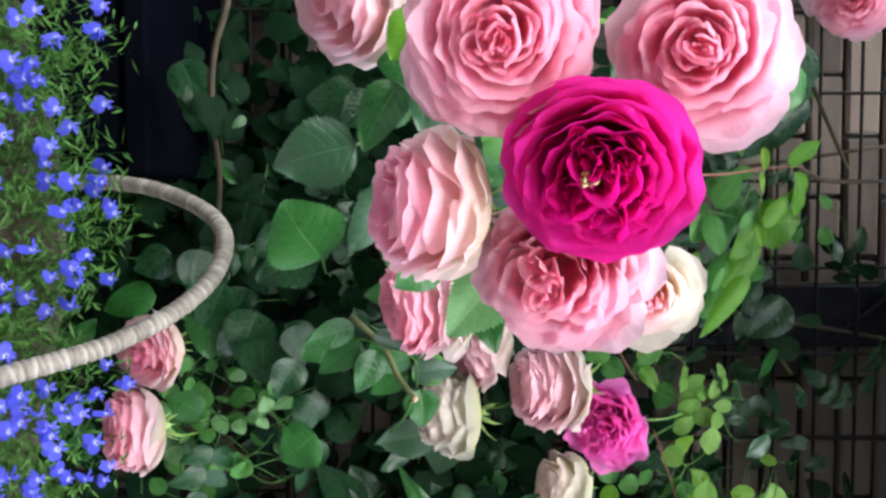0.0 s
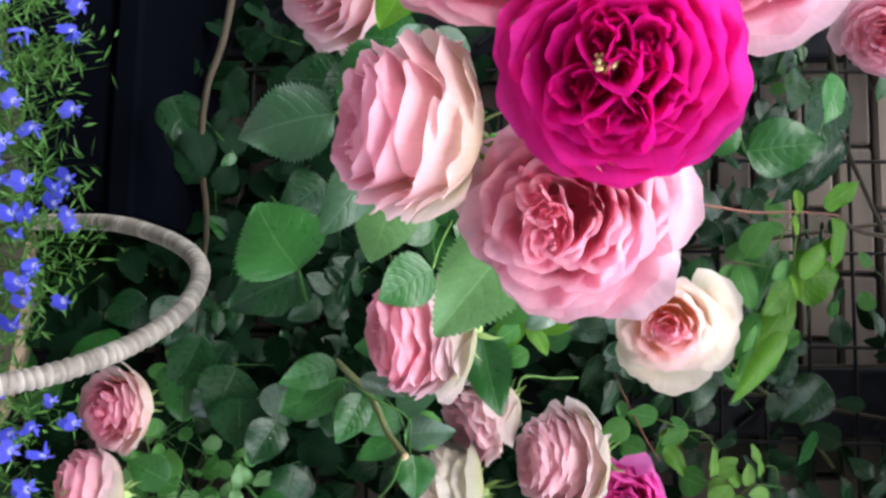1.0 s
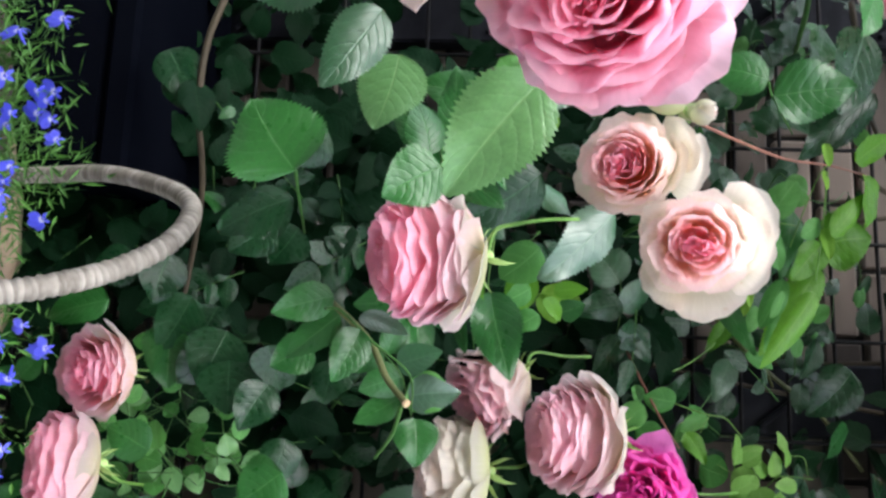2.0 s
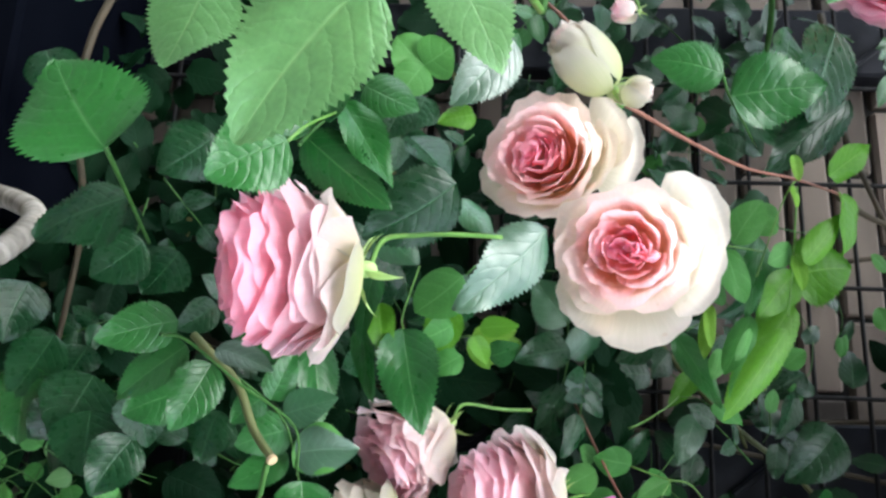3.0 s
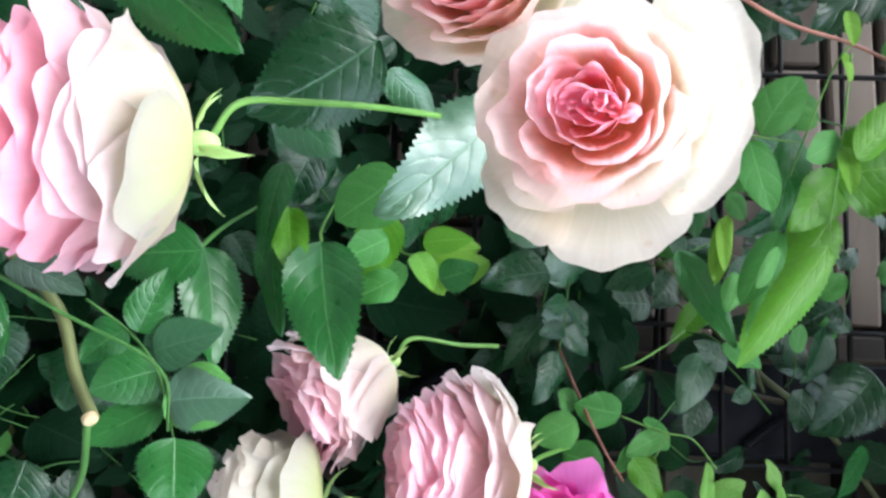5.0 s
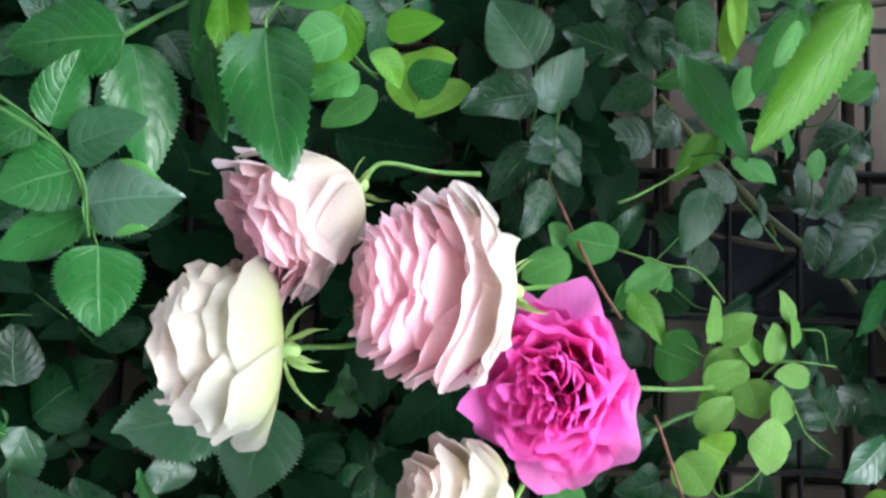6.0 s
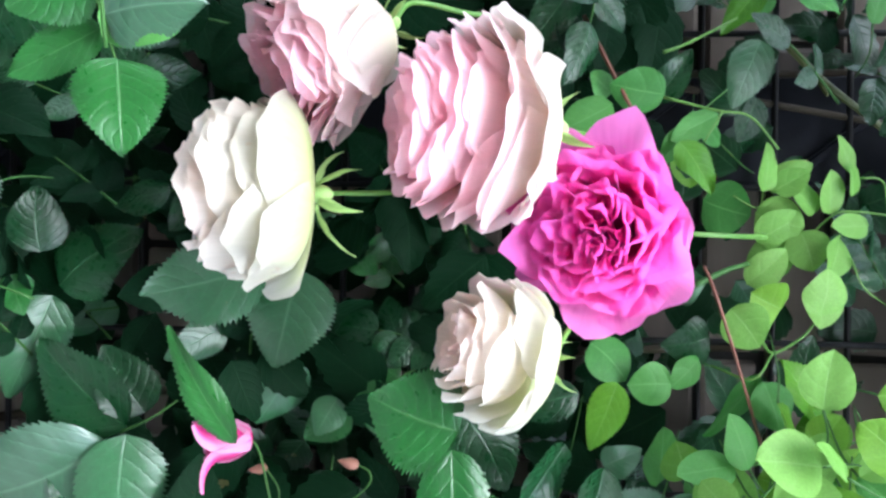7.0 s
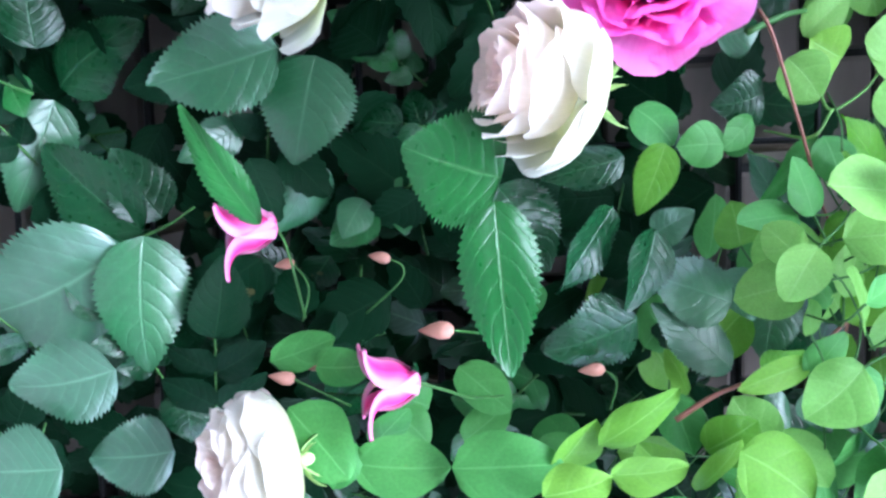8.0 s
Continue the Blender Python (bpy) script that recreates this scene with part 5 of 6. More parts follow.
blade(climber, "bright", (0.025, 0.960, 1.647), (-0.013, 0.948, 1.681), 0.0216, 8, 117)
blade(climber, "bright", (0.028, 1.000, 1.651), (0.018, 0.988, 1.701), 0.0551, -8, 3)
blade(clematis, "lime", (0.014, 0.970, 1.644), (0.048, 0.958, 1.644), 0.0123, 22, 119)
blade(climber, "bright", (0.026, 1.000, 1.652), (0.066, 0.988, 1.621), 0.0303, 0, 120)
blade(climber, "bright", (0.043, 1.040, 1.666), (0.136, 1.028, 1.602), 0.0366, 22, 5)
blade(clematis, "vine", (0.009, 0.970, 1.641), (0.026, 0.958, 1.622), 0.0180, -15, 122)
blade(clematis, "vine", (0.009, 0.980, 1.589), (0.058, 0.968, 1.599), 0.0230, 28, 123)
blade(clematis, "vine", (0.002, 0.990, 1.599), (-0.037, 0.978, 1.624), 0.0277, -25, 124)
blade(clematis, "vine", (0.011, 0.990, 1.591), (0.042, 0.978, 1.570), 0.0254, 8, 125)
blade(clematis, "vine", (0.060, 1.020, 1.621), (0.110, 1.008, 1.593), 0.0209, 30, 126)
blade(clematis, "lime", (0.055, 1.000, 1.580), (0.101, 0.988, 1.571), 0.0126, 20, 127)
blade(climber, "mid", (-0.020, 1.040, 1.640), (0.058, 1.028, 1.624), 0.0261, 0, 128)
blade(clematis, "lime", (-0.067, 0.950, 1.641), (-0.040, 0.938, 1.639), 0.0095, 18, 129)
blade(clematis, "lime", (-0.039, 0.950, 1.640), (-0.019, 0.938, 1.639), 0.0103, -15, 130)
petiole(clematis, [(-0.045, 0.945, 1.641), (-0.029, 0.950, 1.631), (0.005, 0.970, 1.622), (0.033, 0.980, 1.614)], 0.0008, STEM, "stem")
petiole(clematis, [(-0.037, 0.945, 1.640), (0.020, 0.970, 1.642), (0.063, 1.000, 1.646)], 0.0009, STEM, "stem")
petiole(clematis, [(0.005, 0.980, 1.582), (0.013, 0.970, 1.617)], 0.0008, STEM, "stem")
# young red shoot across the middle roses
petiole(climber, [(-0.028, 0.770, 1.460), (-0.025, 0.780, 1.476), (-0.031, 0.840, 1.524), (-0.035, 0.900, 1.583), (-0.043, 0.945, 1.641), (-0.048, 1.000, 1.706)], 0.0016, RED_STEM, "shoot")
petiole(climber, [(-0.050, 1.000, 1.696), (-0.031, 1.020, 1.744), (-0.032, 1.080, 1.848)], 0.0034, CANE, "cane")
petiole(climber, [(-0.146, 0.830, 1.409), (-0.101, 0.800, 1.433), (-0.063, 0.770, 1.442)], 0.0014, RED_STEM, "shoot")
# canes, shoots and tendrils by the far roses
petiole(clematis, [(0.130, 1.170, 1.482), (0.178, 1.150, 1.502), (0.218, 1.140, 1.521), (0.244, 1.140, 1.538)], 0.0016, RED_STEM, "shoot")
petiole(clematis, [(0.310, 1.120, 1.558), (0.327, 1.110, 1.563), (0.382, 1.120, 1.583), (0.430, 1.130, 1.600), (0.473, 1.130, 1.619), (0.506, 1.140, 1.619), (0.547, 1.150, 1.608)], 0.0012, RED_STEM, "shoot")
petiole(climber, [(0.040, 1.280, 1.591), (0.089, 1.290, 1.637), (0.147, 1.300, 1.696), (0.199, 1.320, 1.769), (0.276, 1.340, 1.833)], 0.0042, GREEN_CANE, "cane")
petiole(climber, [(0.143, 1.300, 1.692), (0.166, 1.280, 1.695)], 0.003, GREEN_CANE, "spur", 0.0015)
petiole(clematis, [(0.193, 1.150, 1.536), (0.204, 1.140, 1.570), (0.208, 1.140, 1.592), (0.230, 1.140, 1.611)], 0.001, STEM, "stem")
petiole(clematis, [(0.154, 1.180, 1.541), (0.145, 1.190, 1.560), (0.121, 1.220, 1.598), (0.094, 1.280, 1.632)], 0.0012, STEM, "stem")
petiole(climber, [(0.323, 1.120, 1.551), (0.312, 1.130, 1.576), (0.308, 1.140, 1.592)], 0.0022, STALK, "stem")
petiole(clematis, [(0.204, 1.140, 1.574), (0.225, 1.140, 1.562)], 0.0008, STEM, "stem")
petiole(clematis, [(0.252, 1.150, 1.605), (0.269, 1.150, 1.601), (0.261, 1.150, 1.584)], 0.0008, STEM, "stem")
petiole(clematis, [(0.296, 1.150, 1.629), (0.275, 1.150, 1.649), (0.271, 1.150, 1.663), (0.274, 1.150, 1.693)], 0.0009, STEM, "stem")
petiole(clematis, [(0.248, 1.150, 1.669), (0.250, 1.150, 1.683), (0.270, 1.150, 1.687)], 0.0008, STEM, "tendril")
petiole(clematis, [(0.303, 1.150, 1.663), (0.323, 1.150, 1.672), (0.337, 1.150, 1.690)], 0.0008, STEM, "tendril")
petiole(clematis, [(0.357, 1.140, 1.600), (0.369, 1.150, 1.612), (0.357, 1.150, 1.632), (0.342, 1.150, 1.643)], 0.0011, STEM, "stem")
petiole(clematis, [(0.369, 1.150, 1.612), (0.386, 1.140, 1.596), (0.380, 1.160, 1.573)], 0.0011, STEM, "stem")
blade(clematis, "vine", (0.198, 1.150, 1.501), (0.213, 1.138, 1.467), 0.0282, 28, 131)
blade(clematis, "vine", (0.191, 1.150, 1.537), (0.188, 1.138, 1.500), 0.0290, -25, 132)
blade(clematis, "vine", (0.188, 1.160, 1.501), (0.176, 1.148, 1.489), 0.0186, 8, 133)
blade(clematis, "vine", (0.226, 1.160, 1.491), (0.236, 1.148, 1.523), 0.0293, -8, 134)
blade(clematis, "vine", (0.205, 1.150, 1.573), (0.222, 1.138, 1.541), 0.0164, 22, 135)
blade(climber, "bright", (0.225, 1.140, 1.545), (0.258, 1.128, 1.567), 0.0217, 0, 136)
blade(clematis, "vine", (0.264, 1.160, 1.566), (0.275, 1.148, 1.595), 0.0348, 18, 137)
blade(climber, "dark", (0.190, 1.180, 1.535), (0.155, 1.168, 1.559), 0.0217, -15, 138)
blade(clematis, "fresh", (0.256, 1.150, 1.603), (0.228, 1.138, 1.609), 0.0188, 28, 138)
blade(clematis, "fresh", (0.256, 1.150, 1.606), (0.239, 1.138, 1.632), 0.0163, -25, 139)
blade(clematis, "fresh", (0.272, 1.150, 1.639), (0.252, 1.138, 1.622), 0.0178, 8, 140)
blade(clematis, "fresh", (0.273, 1.150, 1.649), (0.244, 1.138, 1.645), 0.0178, -8, 141)
blade(clematis, "fresh", (0.260, 1.150, 1.664), (0.241, 1.138, 1.661), 0.0170, 22, 142)
blade(clematis, "fresh", (0.245, 1.150, 1.663), (0.221, 1.138, 1.652), 0.0114, 0, 143)
blade(clematis, "fresh", (0.273, 1.150, 1.599), (0.283, 1.138, 1.627), 0.0300, 18, 144)
blade(clematis, "fresh", (0.322, 1.150, 1.594), (0.300, 1.138, 1.617), 0.0210, -15, 145)
blade(clematis, "fresh", (0.285, 1.150, 1.629), (0.309, 1.138, 1.635), 0.0258, 28, 146)
blade(clematis, "fresh", (0.289, 1.150, 1.655), (0.316, 1.138, 1.648), 0.0265, -25, 147)
blade(clematis, "fresh", (0.281, 1.150, 1.674), (0.282, 1.138, 1.646), 0.0161, 8, 148)
blade(clematis, "fresh", (0.319, 1.150, 1.641), (0.349, 1.138, 1.644), 0.0289, -8, 149)
blade(clematis, "fresh", (0.358, 1.150, 1.581), (0.341, 1.138, 1.611), 0.0338, 22, 150)
blade(climber, "bright", (0.081, 0.960, 1.629), (0.154, 0.948, 1.576), 0.0241, 18, 5)
blade(clematis, "lime", (0.059, 1.000, 1.577), (0.094, 0.988, 1.575), 0.0101, 18, 153)
blade(clematis, "vine", (0.075, 1.000, 1.613), (0.104, 0.988, 1.600), 0.0100, -15, 154)
blade(clematis, "vine", (0.098, 1.020, 1.616), (0.138, 1.008, 1.597), 0.0149, 28, 155)
blade(climber, "mid", (0.062, 1.100, 1.571), (0.136, 1.088, 1.612), 0.0237, 25, 156)
blade(clematis, "vine", (0.086, 1.050, 1.602), (0.113, 1.038, 1.593), 0.0146, 8, 157)
blade(climber, "bright", (0.085, 1.240, 1.629), (0.123, 1.228, 1.595), 0.0220, 30, 158)
blade(climber, "blue", (0.135, 1.220, 1.622), (0.187, 1.208, 1.600), 0.0304, 22, 159)
blade(climber, "dark", (0.174, 1.250, 1.629), (0.211, 1.238, 1.612), 0.0287, 0, 160)
blade(climber, "dark", (0.084, 1.220, 1.744), (0.108, 1.208, 1.701), 0.0368, 18, 161)
blade(climber, "dark", (0.107, 1.220, 1.732), (0.158, 1.208, 1.709), 0.0320, -15, 162)
blade(climber, "dark", (0.144, 1.250, 1.787), (0.201, 1.238, 1.734), 0.0593, 10, 163)
blade(climber, "mid", (0.211, 1.200, 1.755), (0.254, 1.188, 1.725), 0.0350, -25, 164)
blade(climber, "dark", (-0.011, 1.220, 1.576), (0.032, 1.208, 1.583), 0.0329, 8, 165)
blade(climber, "dark", (0.056, 1.280, 1.609), (0.090, 1.268, 1.587), 0.0355, -8, 166)
blade(climber, "dark", (-0.037, 1.250, 1.558), (0.023, 1.238, 1.551), 0.0296, 22, 167)
blade(climber, "mature", (0.062, 1.260, 1.535), (0.085, 1.248, 1.515), 0.0298, 0, 168)
blade(climber, "mid", (-0.018, 1.200, 1.604), (0.029, 1.188, 1.610), 0.0319, 18, 169)
blade(climber, "blue", (0.325, 1.150, 1.727), (0.355, 1.138, 1.694), 0.0318, -15, 170)
# lower leaves and the end of the hedge
blade(climber, "dark", (0.308, 1.150, 1.085), (0.260, 1.138, 1.089), 0.0368, 10, 171)
blade(climber, "dark", (0.333, 1.160, 1.094), (0.288, 1.148, 1.147), 0.0507, -25, 172)
blade(climber, "blue", (0.341, 1.170, 1.084), (0.421, 1.158, 1.057), 0.0438, -15, 173)
blade(climber, "mid", (0.325, 1.150, 1.063), (0.350, 1.138, 1.078), 0.0241, -8, 174)
petiole(climber, [(0.441, 1.160, 1.144), (0.432, 1.170, 1.163), (0.420, 1.180, 1.179)], 0.0013, STALK, "stem")
blade(climber, "dark", (0.436, 1.155, 1.151), (0.373, 1.143, 1.084), 0.0505, -10, 1)
blade(climber, "dark", (0.427, 1.165, 1.161), (0.376, 1.153, 1.133), 0.0401, 10, 176)
blade(climber, "sheen", (0.446, 1.140, 1.143), (0.502, 1.128, 1.037), 0.0854, -5, 3)
blade(climber, "blue", (0.438, 1.140, 1.158), (0.531, 1.128, 1.160), 0.0571, 0, 0)
blade(climber, "sheen", (0.523, 1.110, 1.148), (0.538, 1.098, 1.075), 0.0532, -5, 179)
blade(climber, "sheen", (0.581, 1.120, 1.180), (0.583, 1.108, 1.125), 0.0457, 8, 180)
blade(climber, "sheen", (0.586, 1.100, 1.113), (0.589, 1.088, 1.055), 0.0548, 0, 181)
blade(climber, "dark", (0.549, 1.160, 1.174), (0.583, 1.148, 1.181), 0.0360, -8, 182)
blade(climber, "mid", (0.430, 1.090, 1.256), (0.358, 1.078, 1.206), 0.0219, -20, 4)
blade(climber, "blue", (0.316, 1.140, 1.257), (0.340, 1.128, 1.170), 0.0561, -10, 2)
blade(climber, "blue", (0.318, 1.170, 1.275), (0.390, 1.158, 1.258), 0.0608, 12, 185)
blade(climber, "blue", (0.390, 1.200, 1.266), (0.442, 1.188, 1.244), 0.0449, -15, 186)
blade(climber, "blue", (0.418, 1.200, 1.299), (0.444, 1.188, 1.284), 0.0256, 28, 187)
blade(climber, "mature", (0.364, 1.220, 1.313), (0.399, 1.208, 1.289), 0.0395, -25, 188)
blade(climber, "mature", (0.285, 1.220, 1.305), (0.308, 1.208, 1.285), 0.0393, 8, 189)
blade(climber, "mid", (0.406, 1.040, 1.403), (0.389, 1.028, 1.353), 0.0573, -8, 5)
blade(climber, "mid", (0.418, 1.045, 1.399), (0.505, 1.015, 1.409), 0.0384, 10, 6)
blade(climber, "dark", (0.411, 1.140, 1.399), (0.464, 1.128, 1.433), 0.0472, 0, 192)
blade(climber, "dark", (0.396, 1.120, 1.478), (0.404, 1.108, 1.429), 0.0260, 18, 193)
blade(climber, "dark", (0.425, 1.100, 1.468), (0.477, 1.088, 1.437), 0.0307, -20, 194)
blade(climber, "bright", (0.388, 1.120, 1.503), (0.430, 1.108, 1.484), 0.0230, 28, 195)
blade(clematis, "vine", (0.364, 1.140, 1.487), (0.382, 1.128, 1.512), 0.0312, -25, 196)
blade(climber, "dark", (0.439, 1.100, 1.493), (0.487, 1.088, 1.478), 0.0326, -15, 197)
blade(climber, "blue", (0.443, 1.120, 1.495), (0.430, 1.108, 1.517), 0.0215, -8, 198)
blade(climber, "blue", (0.487, 1.120, 1.542), (0.465, 1.108, 1.493), 0.0402, 10, 199)
blade(climber, "dark", (0.492, 1.100, 1.482), (0.519, 1.088, 1.432), 0.0472, -20, 200)
blade(climber, "blue", (0.528, 1.120, 1.542), (0.484, 1.108, 1.497), 0.0309, 15, 201)
blade(climber, "blue", (0.471, 1.150, 1.544), (0.499, 1.138, 1.564), 0.0340, -15, 202)
blade(climber, "blue", (0.489, 1.180, 1.590), (0.534, 1.168, 1.579), 0.0358, 28, 203)
blade(climber, "blue", (0.473, 1.180, 1.617), (0.487, 1.168, 1.587), 0.0277, -25, 204)
blade(clematis, "vine", (0.389, 1.130, 1.540), (0.389, 1.118, 1.513), 0.0254, 8, 205)
blade(clematis, "vine", (0.373, 1.140, 1.560), (0.392, 1.128, 1.543), 0.0177, -8, 206)
blade(clematis, "vine", (0.463, 1.150, 1.535), (0.421, 1.138, 1.540), 0.0265, 22, 207)
blade(clematis, "vine", (0.479, 1.160, 1.561), (0.446, 1.148, 1.590), 0.0322, 0, 208)
blade(clematis, "fresh", (0.338, 1.130, 1.578), (0.360, 1.118, 1.594), 0.0287, 18, 209)
blade(clematis, "lime", (0.338, 1.140, 1.614), (0.328, 1.128, 1.592), 0.0292, -15, 210)
blade(climber, "bright", (0.417, 1.150, 1.644), (0.371, 1.138, 1.620), 0.0364, 28, 211)
blade(clematis, "vine", (0.385, 1.160, 1.607), (0.432, 1.148, 1.575), 0.0320, -25, 212)
blade(clematis, "vine", (0.386, 1.130, 1.600), (0.414, 1.118, 1.610), 0.0252, 8, 213)
blade(clematis, "fresh", (0.342, 1.140, 1.639), (0.314, 1.128, 1.644), 0.0290, -8, 214)
blade(clematis, "fresh", (0.291, 1.150, 1.599), (0.279, 1.138, 1.627), 0.0296, 22, 215)
blade(clematis, "fresh", (0.292, 1.160, 1.624), (0.314, 1.148, 1.600), 0.0272, 0, 216)
blade(clematis, "fresh", (0.259, 1.130, 1.599), (0.238, 1.118, 1.601), 0.0178, 18, 217)
blade(clematis, "fresh", (0.258, 1.140, 1.608), (0.246, 1.128, 1.627), 0.0167, -15, 218)
blade(clematis, "lime", (0.504, 1.150, 1.666), (0.464, 1.138, 1.632), 0.0410, 28, 219)
blade(clematis, "lime", (0.543, 1.160, 1.604), (0.514, 1.148, 1.625), 0.0268, -25, 220)
blade(climber, "bright", (0.444, 1.130, 1.600), (0.446, 1.118, 1.624), 0.0216, 8, 221)
blade(climber, "bright", (0.416, 1.140, 1.625), (0.425, 1.128, 1.649), 0.0292, -8, 222)
blade(clematis, "lime", (0.440, 1.150, 1.636), (0.416, 1.138, 1.660), 0.0260, 22, 223)
blade(climber, "bright", (0.540, 1.160, 1.573), (0.528, 1.148, 1.596), 0.0269, 0, 224)
blade(climber, "blue", (0.323, 1.130, 1.536), (0.321, 1.118, 1.557), 0.0289, 18, 225)
blade(climber, "dark", (0.357, 1.140, 1.567), (0.367, 1.128, 1.539), 0.0331, -15, 226)
blade(clematis, "vine", (0.470, 1.150, 1.618), (0.487, 1.138, 1.600), 0.0187, 28, 227)
blade(clematis, "lime", (0.457, 1.160, 1.670), (0.477, 1.148, 1.643), 0.0227, -25, 228)
blade(clematis, "lime", (0.429, 1.130, 1.653), (0.456, 1.118, 1.665), 0.0286, 8, 229)
blade(clematis, "vine", (0.578, 1.080, 1.369), (0.574, 1.068, 1.433), 0.0381, -8, 230)
blade(clematis, "lime", (0.582, 1.090, 1.431), (0.550, 1.078, 1.456), 0.0268, 22, 231)
blade(clematis, "lime", (0.564, 1.080, 1.456), (0.533, 1.068, 1.502), 0.0227, 0, 232)
blade(clematis, "lime", (0.578, 1.070, 1.461), (0.570, 1.058, 1.503), 0.0255, 18, 233)
blade(clematis, "lime", (0.574, 1.100, 1.522), (0.553, 1.088, 1.549), 0.0302, -15, 234)
blade(clematis, "lime", (0.595, 1.090, 1.513), (0.567, 1.078, 1.542), 0.0264, 28, 235)
blade(clematis, "lime", (0.561, 1.060, 1.531), (0.582, 1.048, 1.569), 0.0400, -25, 236)
blade(clematis, "lime", (0.520, 1.100, 1.582), (0.534, 1.088, 1.538), 0.0173, 8, 237)
blade(clematis, "vine", (0.529, 1.100, 1.581), (0.504, 1.088, 1.600), 0.0211, -8, 238)
blade(clematis, "vine", (0.543, 1.090, 1.268), (0.588, 1.078, 1.301), 0.0448, 22, 239)
blade(clematis, "vine", (0.582, 1.100, 1.305), (0.584, 1.088, 1.365), 0.0349, 0, 240)
blade(clematis, "vine", (0.520, 1.100, 1.284), (0.521, 1.088, 1.317), 0.0264, 18, 241)
blade(clematis, "vine", (0.519, 1.110, 1.252), (0.502, 1.098, 1.296), 0.0214, -15, 242)
blade(clematis, "vine", (0.530, 1.140, 1.370), (0.560, 1.128, 1.401), 0.0297, 28, 243)
blade(clematis, "vine", (0.557, 1.140, 1.323), (0.576, 1.128, 1.351), 0.0263, -25, 244)
blade(clematis, "vine", (0.567, 1.100, 1.304), (0.595, 1.088, 1.295), 0.0211, 8, 245)
blade(clematis, "lime", (0.583, 1.050, 1.422), (0.572, 1.038, 1.457), 0.0277, -8, 246)
blade(clematis, "lime", (0.473, 1.100, 1.603), (0.491, 1.088, 1.626), 0.0294, 22, 247)
blade(clematis, "lime", (0.447, 1.120, 1.594), (0.454, 1.108, 1.625), 0.0271, 0, 248)
blade(climber, "blue", (0.547, 1.140, 1.574), (0.584, 1.128, 1.577), 0.0181, 18, 249)
blade(climber, "blue", (0.553, 1.150, 1.595), (0.573, 1.138, 1.612), 0.0256, -15, 250)
blade(climber, "blue", (0.585, 1.130, 1.623), (0.542, 1.118, 1.631), 0.0176, 28, 251)
blade(clematis, "lime", (0.592, 1.100, 1.505), (0.567, 1.088, 1.480), 0.0272, -25, 252)
blade(clematis, "vine", (0.560, 1.150, 1.349), (0.545, 1.138, 1.328), 0.0267, 8, 253)
blade(clematis, "vine", (0.587, 1.160, 1.371), (0.560, 1.148, 1.403), 0.0232, -8, 254)
blade(clematis, "vine", (0.489, 1.120, 1.601), (0.470, 1.108, 1.587), 0.0171, 22, 255)
blade(clematis, "vine", (0.500, 1.160, 1.423), (0.475, 1.148, 1.412), 0.0228, 0, 256)
blade(clematis, "vine", (0.577, 1.120, 1.314), (0.555, 1.108, 1.341), 0.0218, 18, 257)
petiole(clematis, [(0.555, 1.100, 1.504), (0.541, 1.100, 1.525), (0.533, 1.100, 1.543)], 0.002, RED_STEM, "shoot")
petiole(clematis, [(0.475, 1.120, 1.611), (0.496, 1.120, 1.613), (0.524, 1.120, 1.584)], 0.0014, RED_STEM, "shoot")
# old canes behind the basket
petiole(climber, [(-0.368, 1.020, 1.015), (-0.252, 1.000, 1.007), (-0.191, 1.000, 0.990), (-0.117, 1.010, 0.982), (-0.027, 1.080, 0.969), (0.121, 1.120, 0.940)], 0.0045, CANE, "cane")
petiole(climber, [(-0.306, 1.120, 1.752), (-0.231, 1.120, 1.759), (-0.171, 1.120, 1.763), (-0.053, 1.200, 1.851)], 0.0042, CANE, "cane")
blade(climber, "mid", (-0.110, 1.000, 1.027), (-0.096, 0.988, 1.016), 0.0120, -15, 258)

# clematis flowers and buds
clematis_flower((0.525, 1.080, 1.351), (-0.008, -0.300, -1.000), 0.05, [(0.533, 1.090, 1.366), (0.543, 1.110, 1.382), (0.552, 1.150, 1.410)])
clematis_flower((0.432, 1.120, 1.257), (0.087, -0.300, -0.996), 0.052, [(0.447, 1.130, 1.260), (0.496, 1.140, 1.268)])
clematis_bud((0.459, 1.160, 1.324), (-0.003, 0.000, -0.016), 0.016, [(0.464, 1.160, 1.332), (0.475, 1.160, 1.330), (0.498, 1.170, 1.304)])
clematis_bud((0.498, 1.100, 1.371), (0.000, 0.000, -0.017), 0.022, [(0.504, 1.120, 1.386)])
clematis_bud((0.523, 1.100, 1.462), (0.001, 0.000, -0.014), 0.016, [(0.531, 1.100, 1.469), (0.548, 1.100, 1.465)])
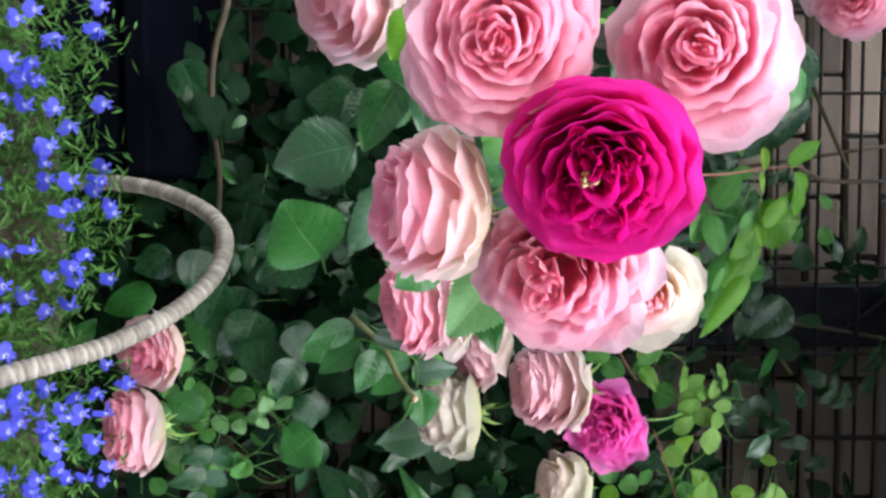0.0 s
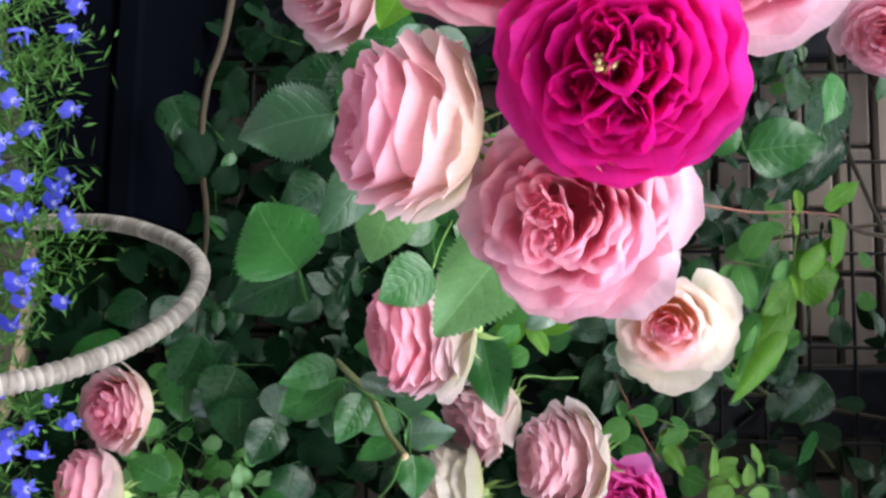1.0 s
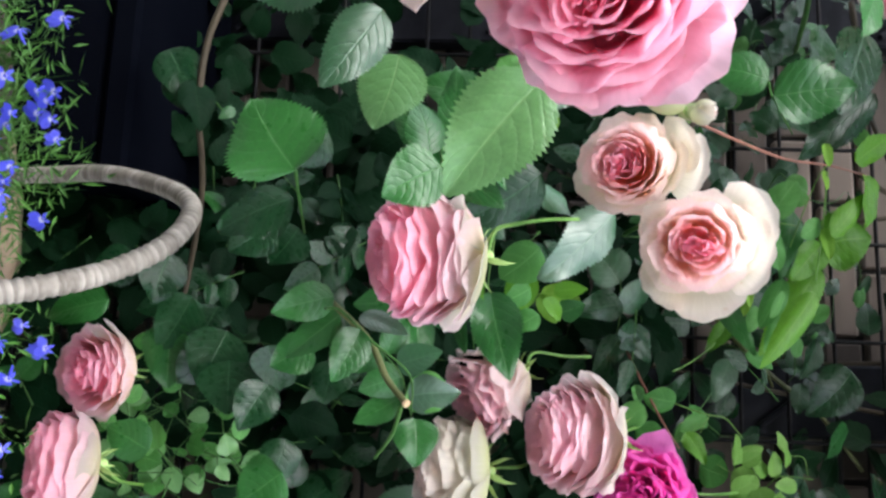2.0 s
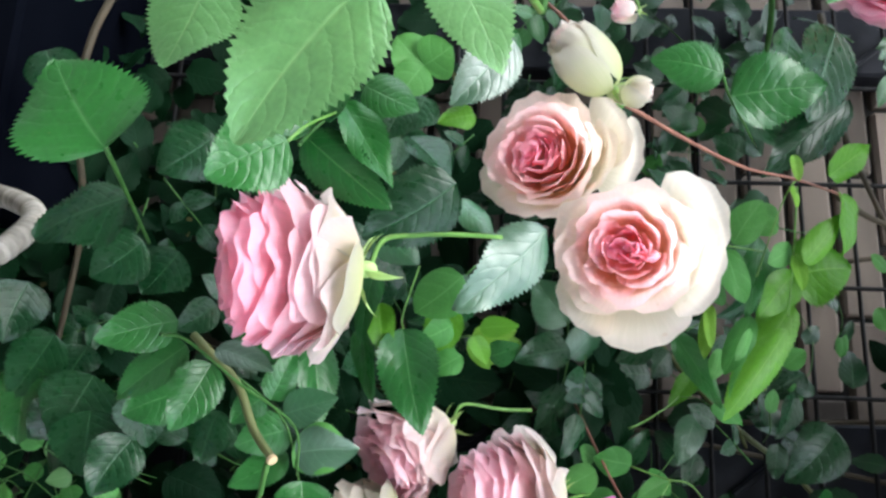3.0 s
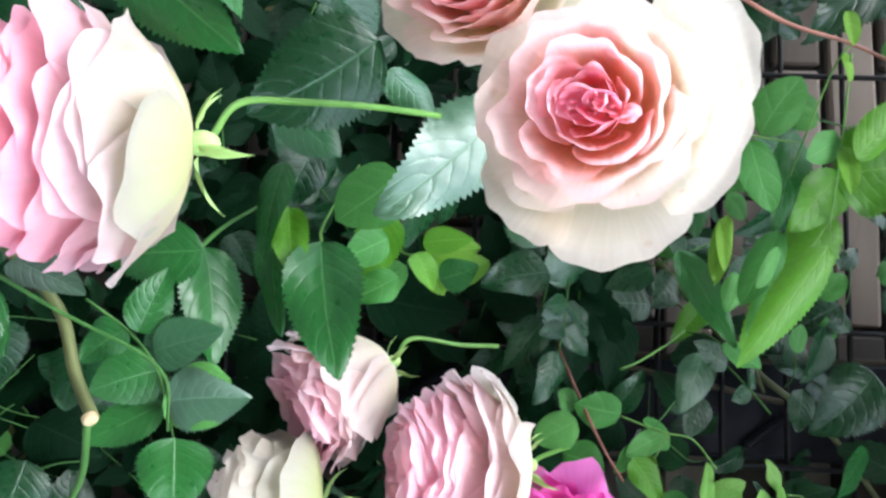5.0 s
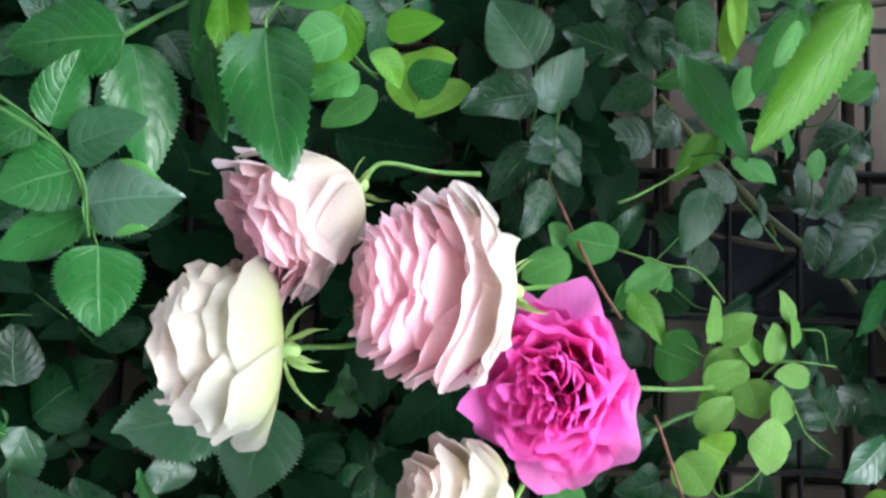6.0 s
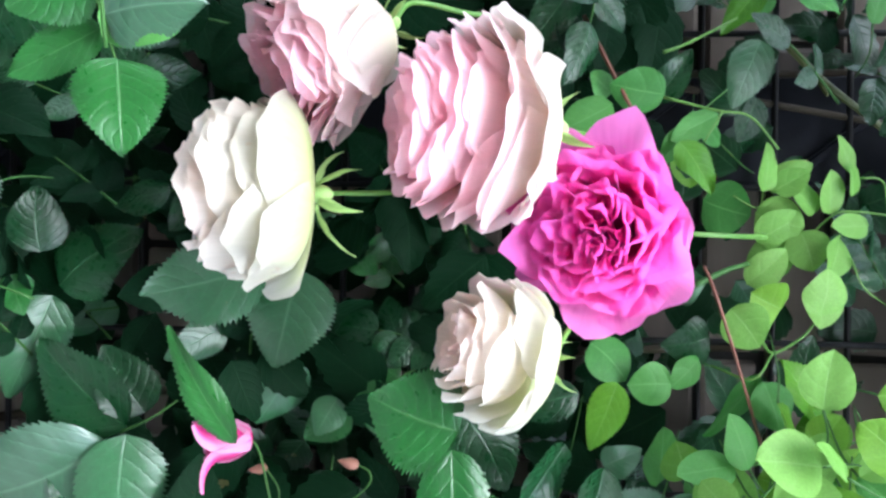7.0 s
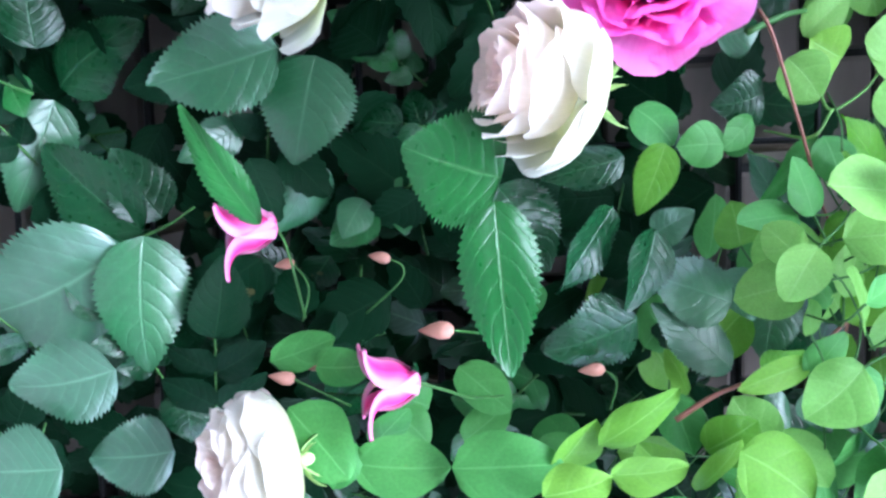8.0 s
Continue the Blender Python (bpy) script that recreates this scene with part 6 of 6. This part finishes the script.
clematis_bud((0.528, 1.100, 1.270), (-0.002, 0.000, -0.014), 0.017, [(0.535, 1.100, 1.284), (0.548, 1.110, 1.303)])
clematis_bud((0.523, 1.120, 1.285), (0.002, 0.000, -0.011), 0.014, [(0.527, 1.120, 1.294)])
clematis_bud((0.479, 1.140, 1.412), (0.003, 0.000, -0.002), 0.012, [(0.479, 1.140, 1.423)])
clematis_bud((0.458, 1.140, 1.262), (0.002, 0.000, -0.012), 0.014, [(0.475, 1.140, 1.271), (0.498, 1.140, 1.266)])

# basket with lobelia
wicker_basket([(0.175, 0.620, 0.815), (0.158, 0.640, 0.866), (0.144, 0.670, 0.905), (0.136, 0.700, 0.938), (0.126, 0.735, 0.973), (0.105, 0.780, 1.010), (0.077, 0.820, 1.036), (0.044, 0.860, 1.041), (0.017, 0.900, 1.021), (-0.007, 0.940, 0.973), (-0.025, 0.970, 0.908), (-0.031, 1.000, 0.832), (-0.030, 1.020, 0.735), (-0.027, 1.030, 0.641)])
lobelia()
rose("faded shell-pink bud hanging high", "shell", (-0.203, 0.950, 1.502), (0.200, -0.400, -0.900), 0.018, form="bud", bowl=1.5, depth=1.6, petals=14, seed=41, messy=0.5, category='rosebud', stem=[(-0.270, 1.000, 1.514)])


# ---- bricks of the wall ----
def bricks():
    rng = random.Random(11)
    forms = []
    for n in range(6):
        bm = bmesh.new()
        box(bm, -0.1, 0.1, -0.012, 0.03, -0.0275, 0.0275, 0.004)
        for v in bm.verts:
            v.co += Vector((rng.uniform(-1, 1), rng.uniform(-1, 1), rng.uniform(-1, 1))) * 0.0014
        me = bpy.data.meshes.new("brick")
        bm.to_mesh(me)
        bm.free()
        me.materials.append(BRICK)
        forms.append(me)
    for row in range(27):
        for col in range(11):
            x = -0.95 + 0.208 * col + (0.104 if row % 2 else 0)
            z = 0.5 + 0.064 * row
            m = pose(x, WALL_Y - rng.uniform(0, 0.004), z, rng.uniform(-.6, .6), rng.uniform(-.5, .5), rng.uniform(-.5, .5))
            piece("brick", rng.choice(forms), wall, m)


bricks()
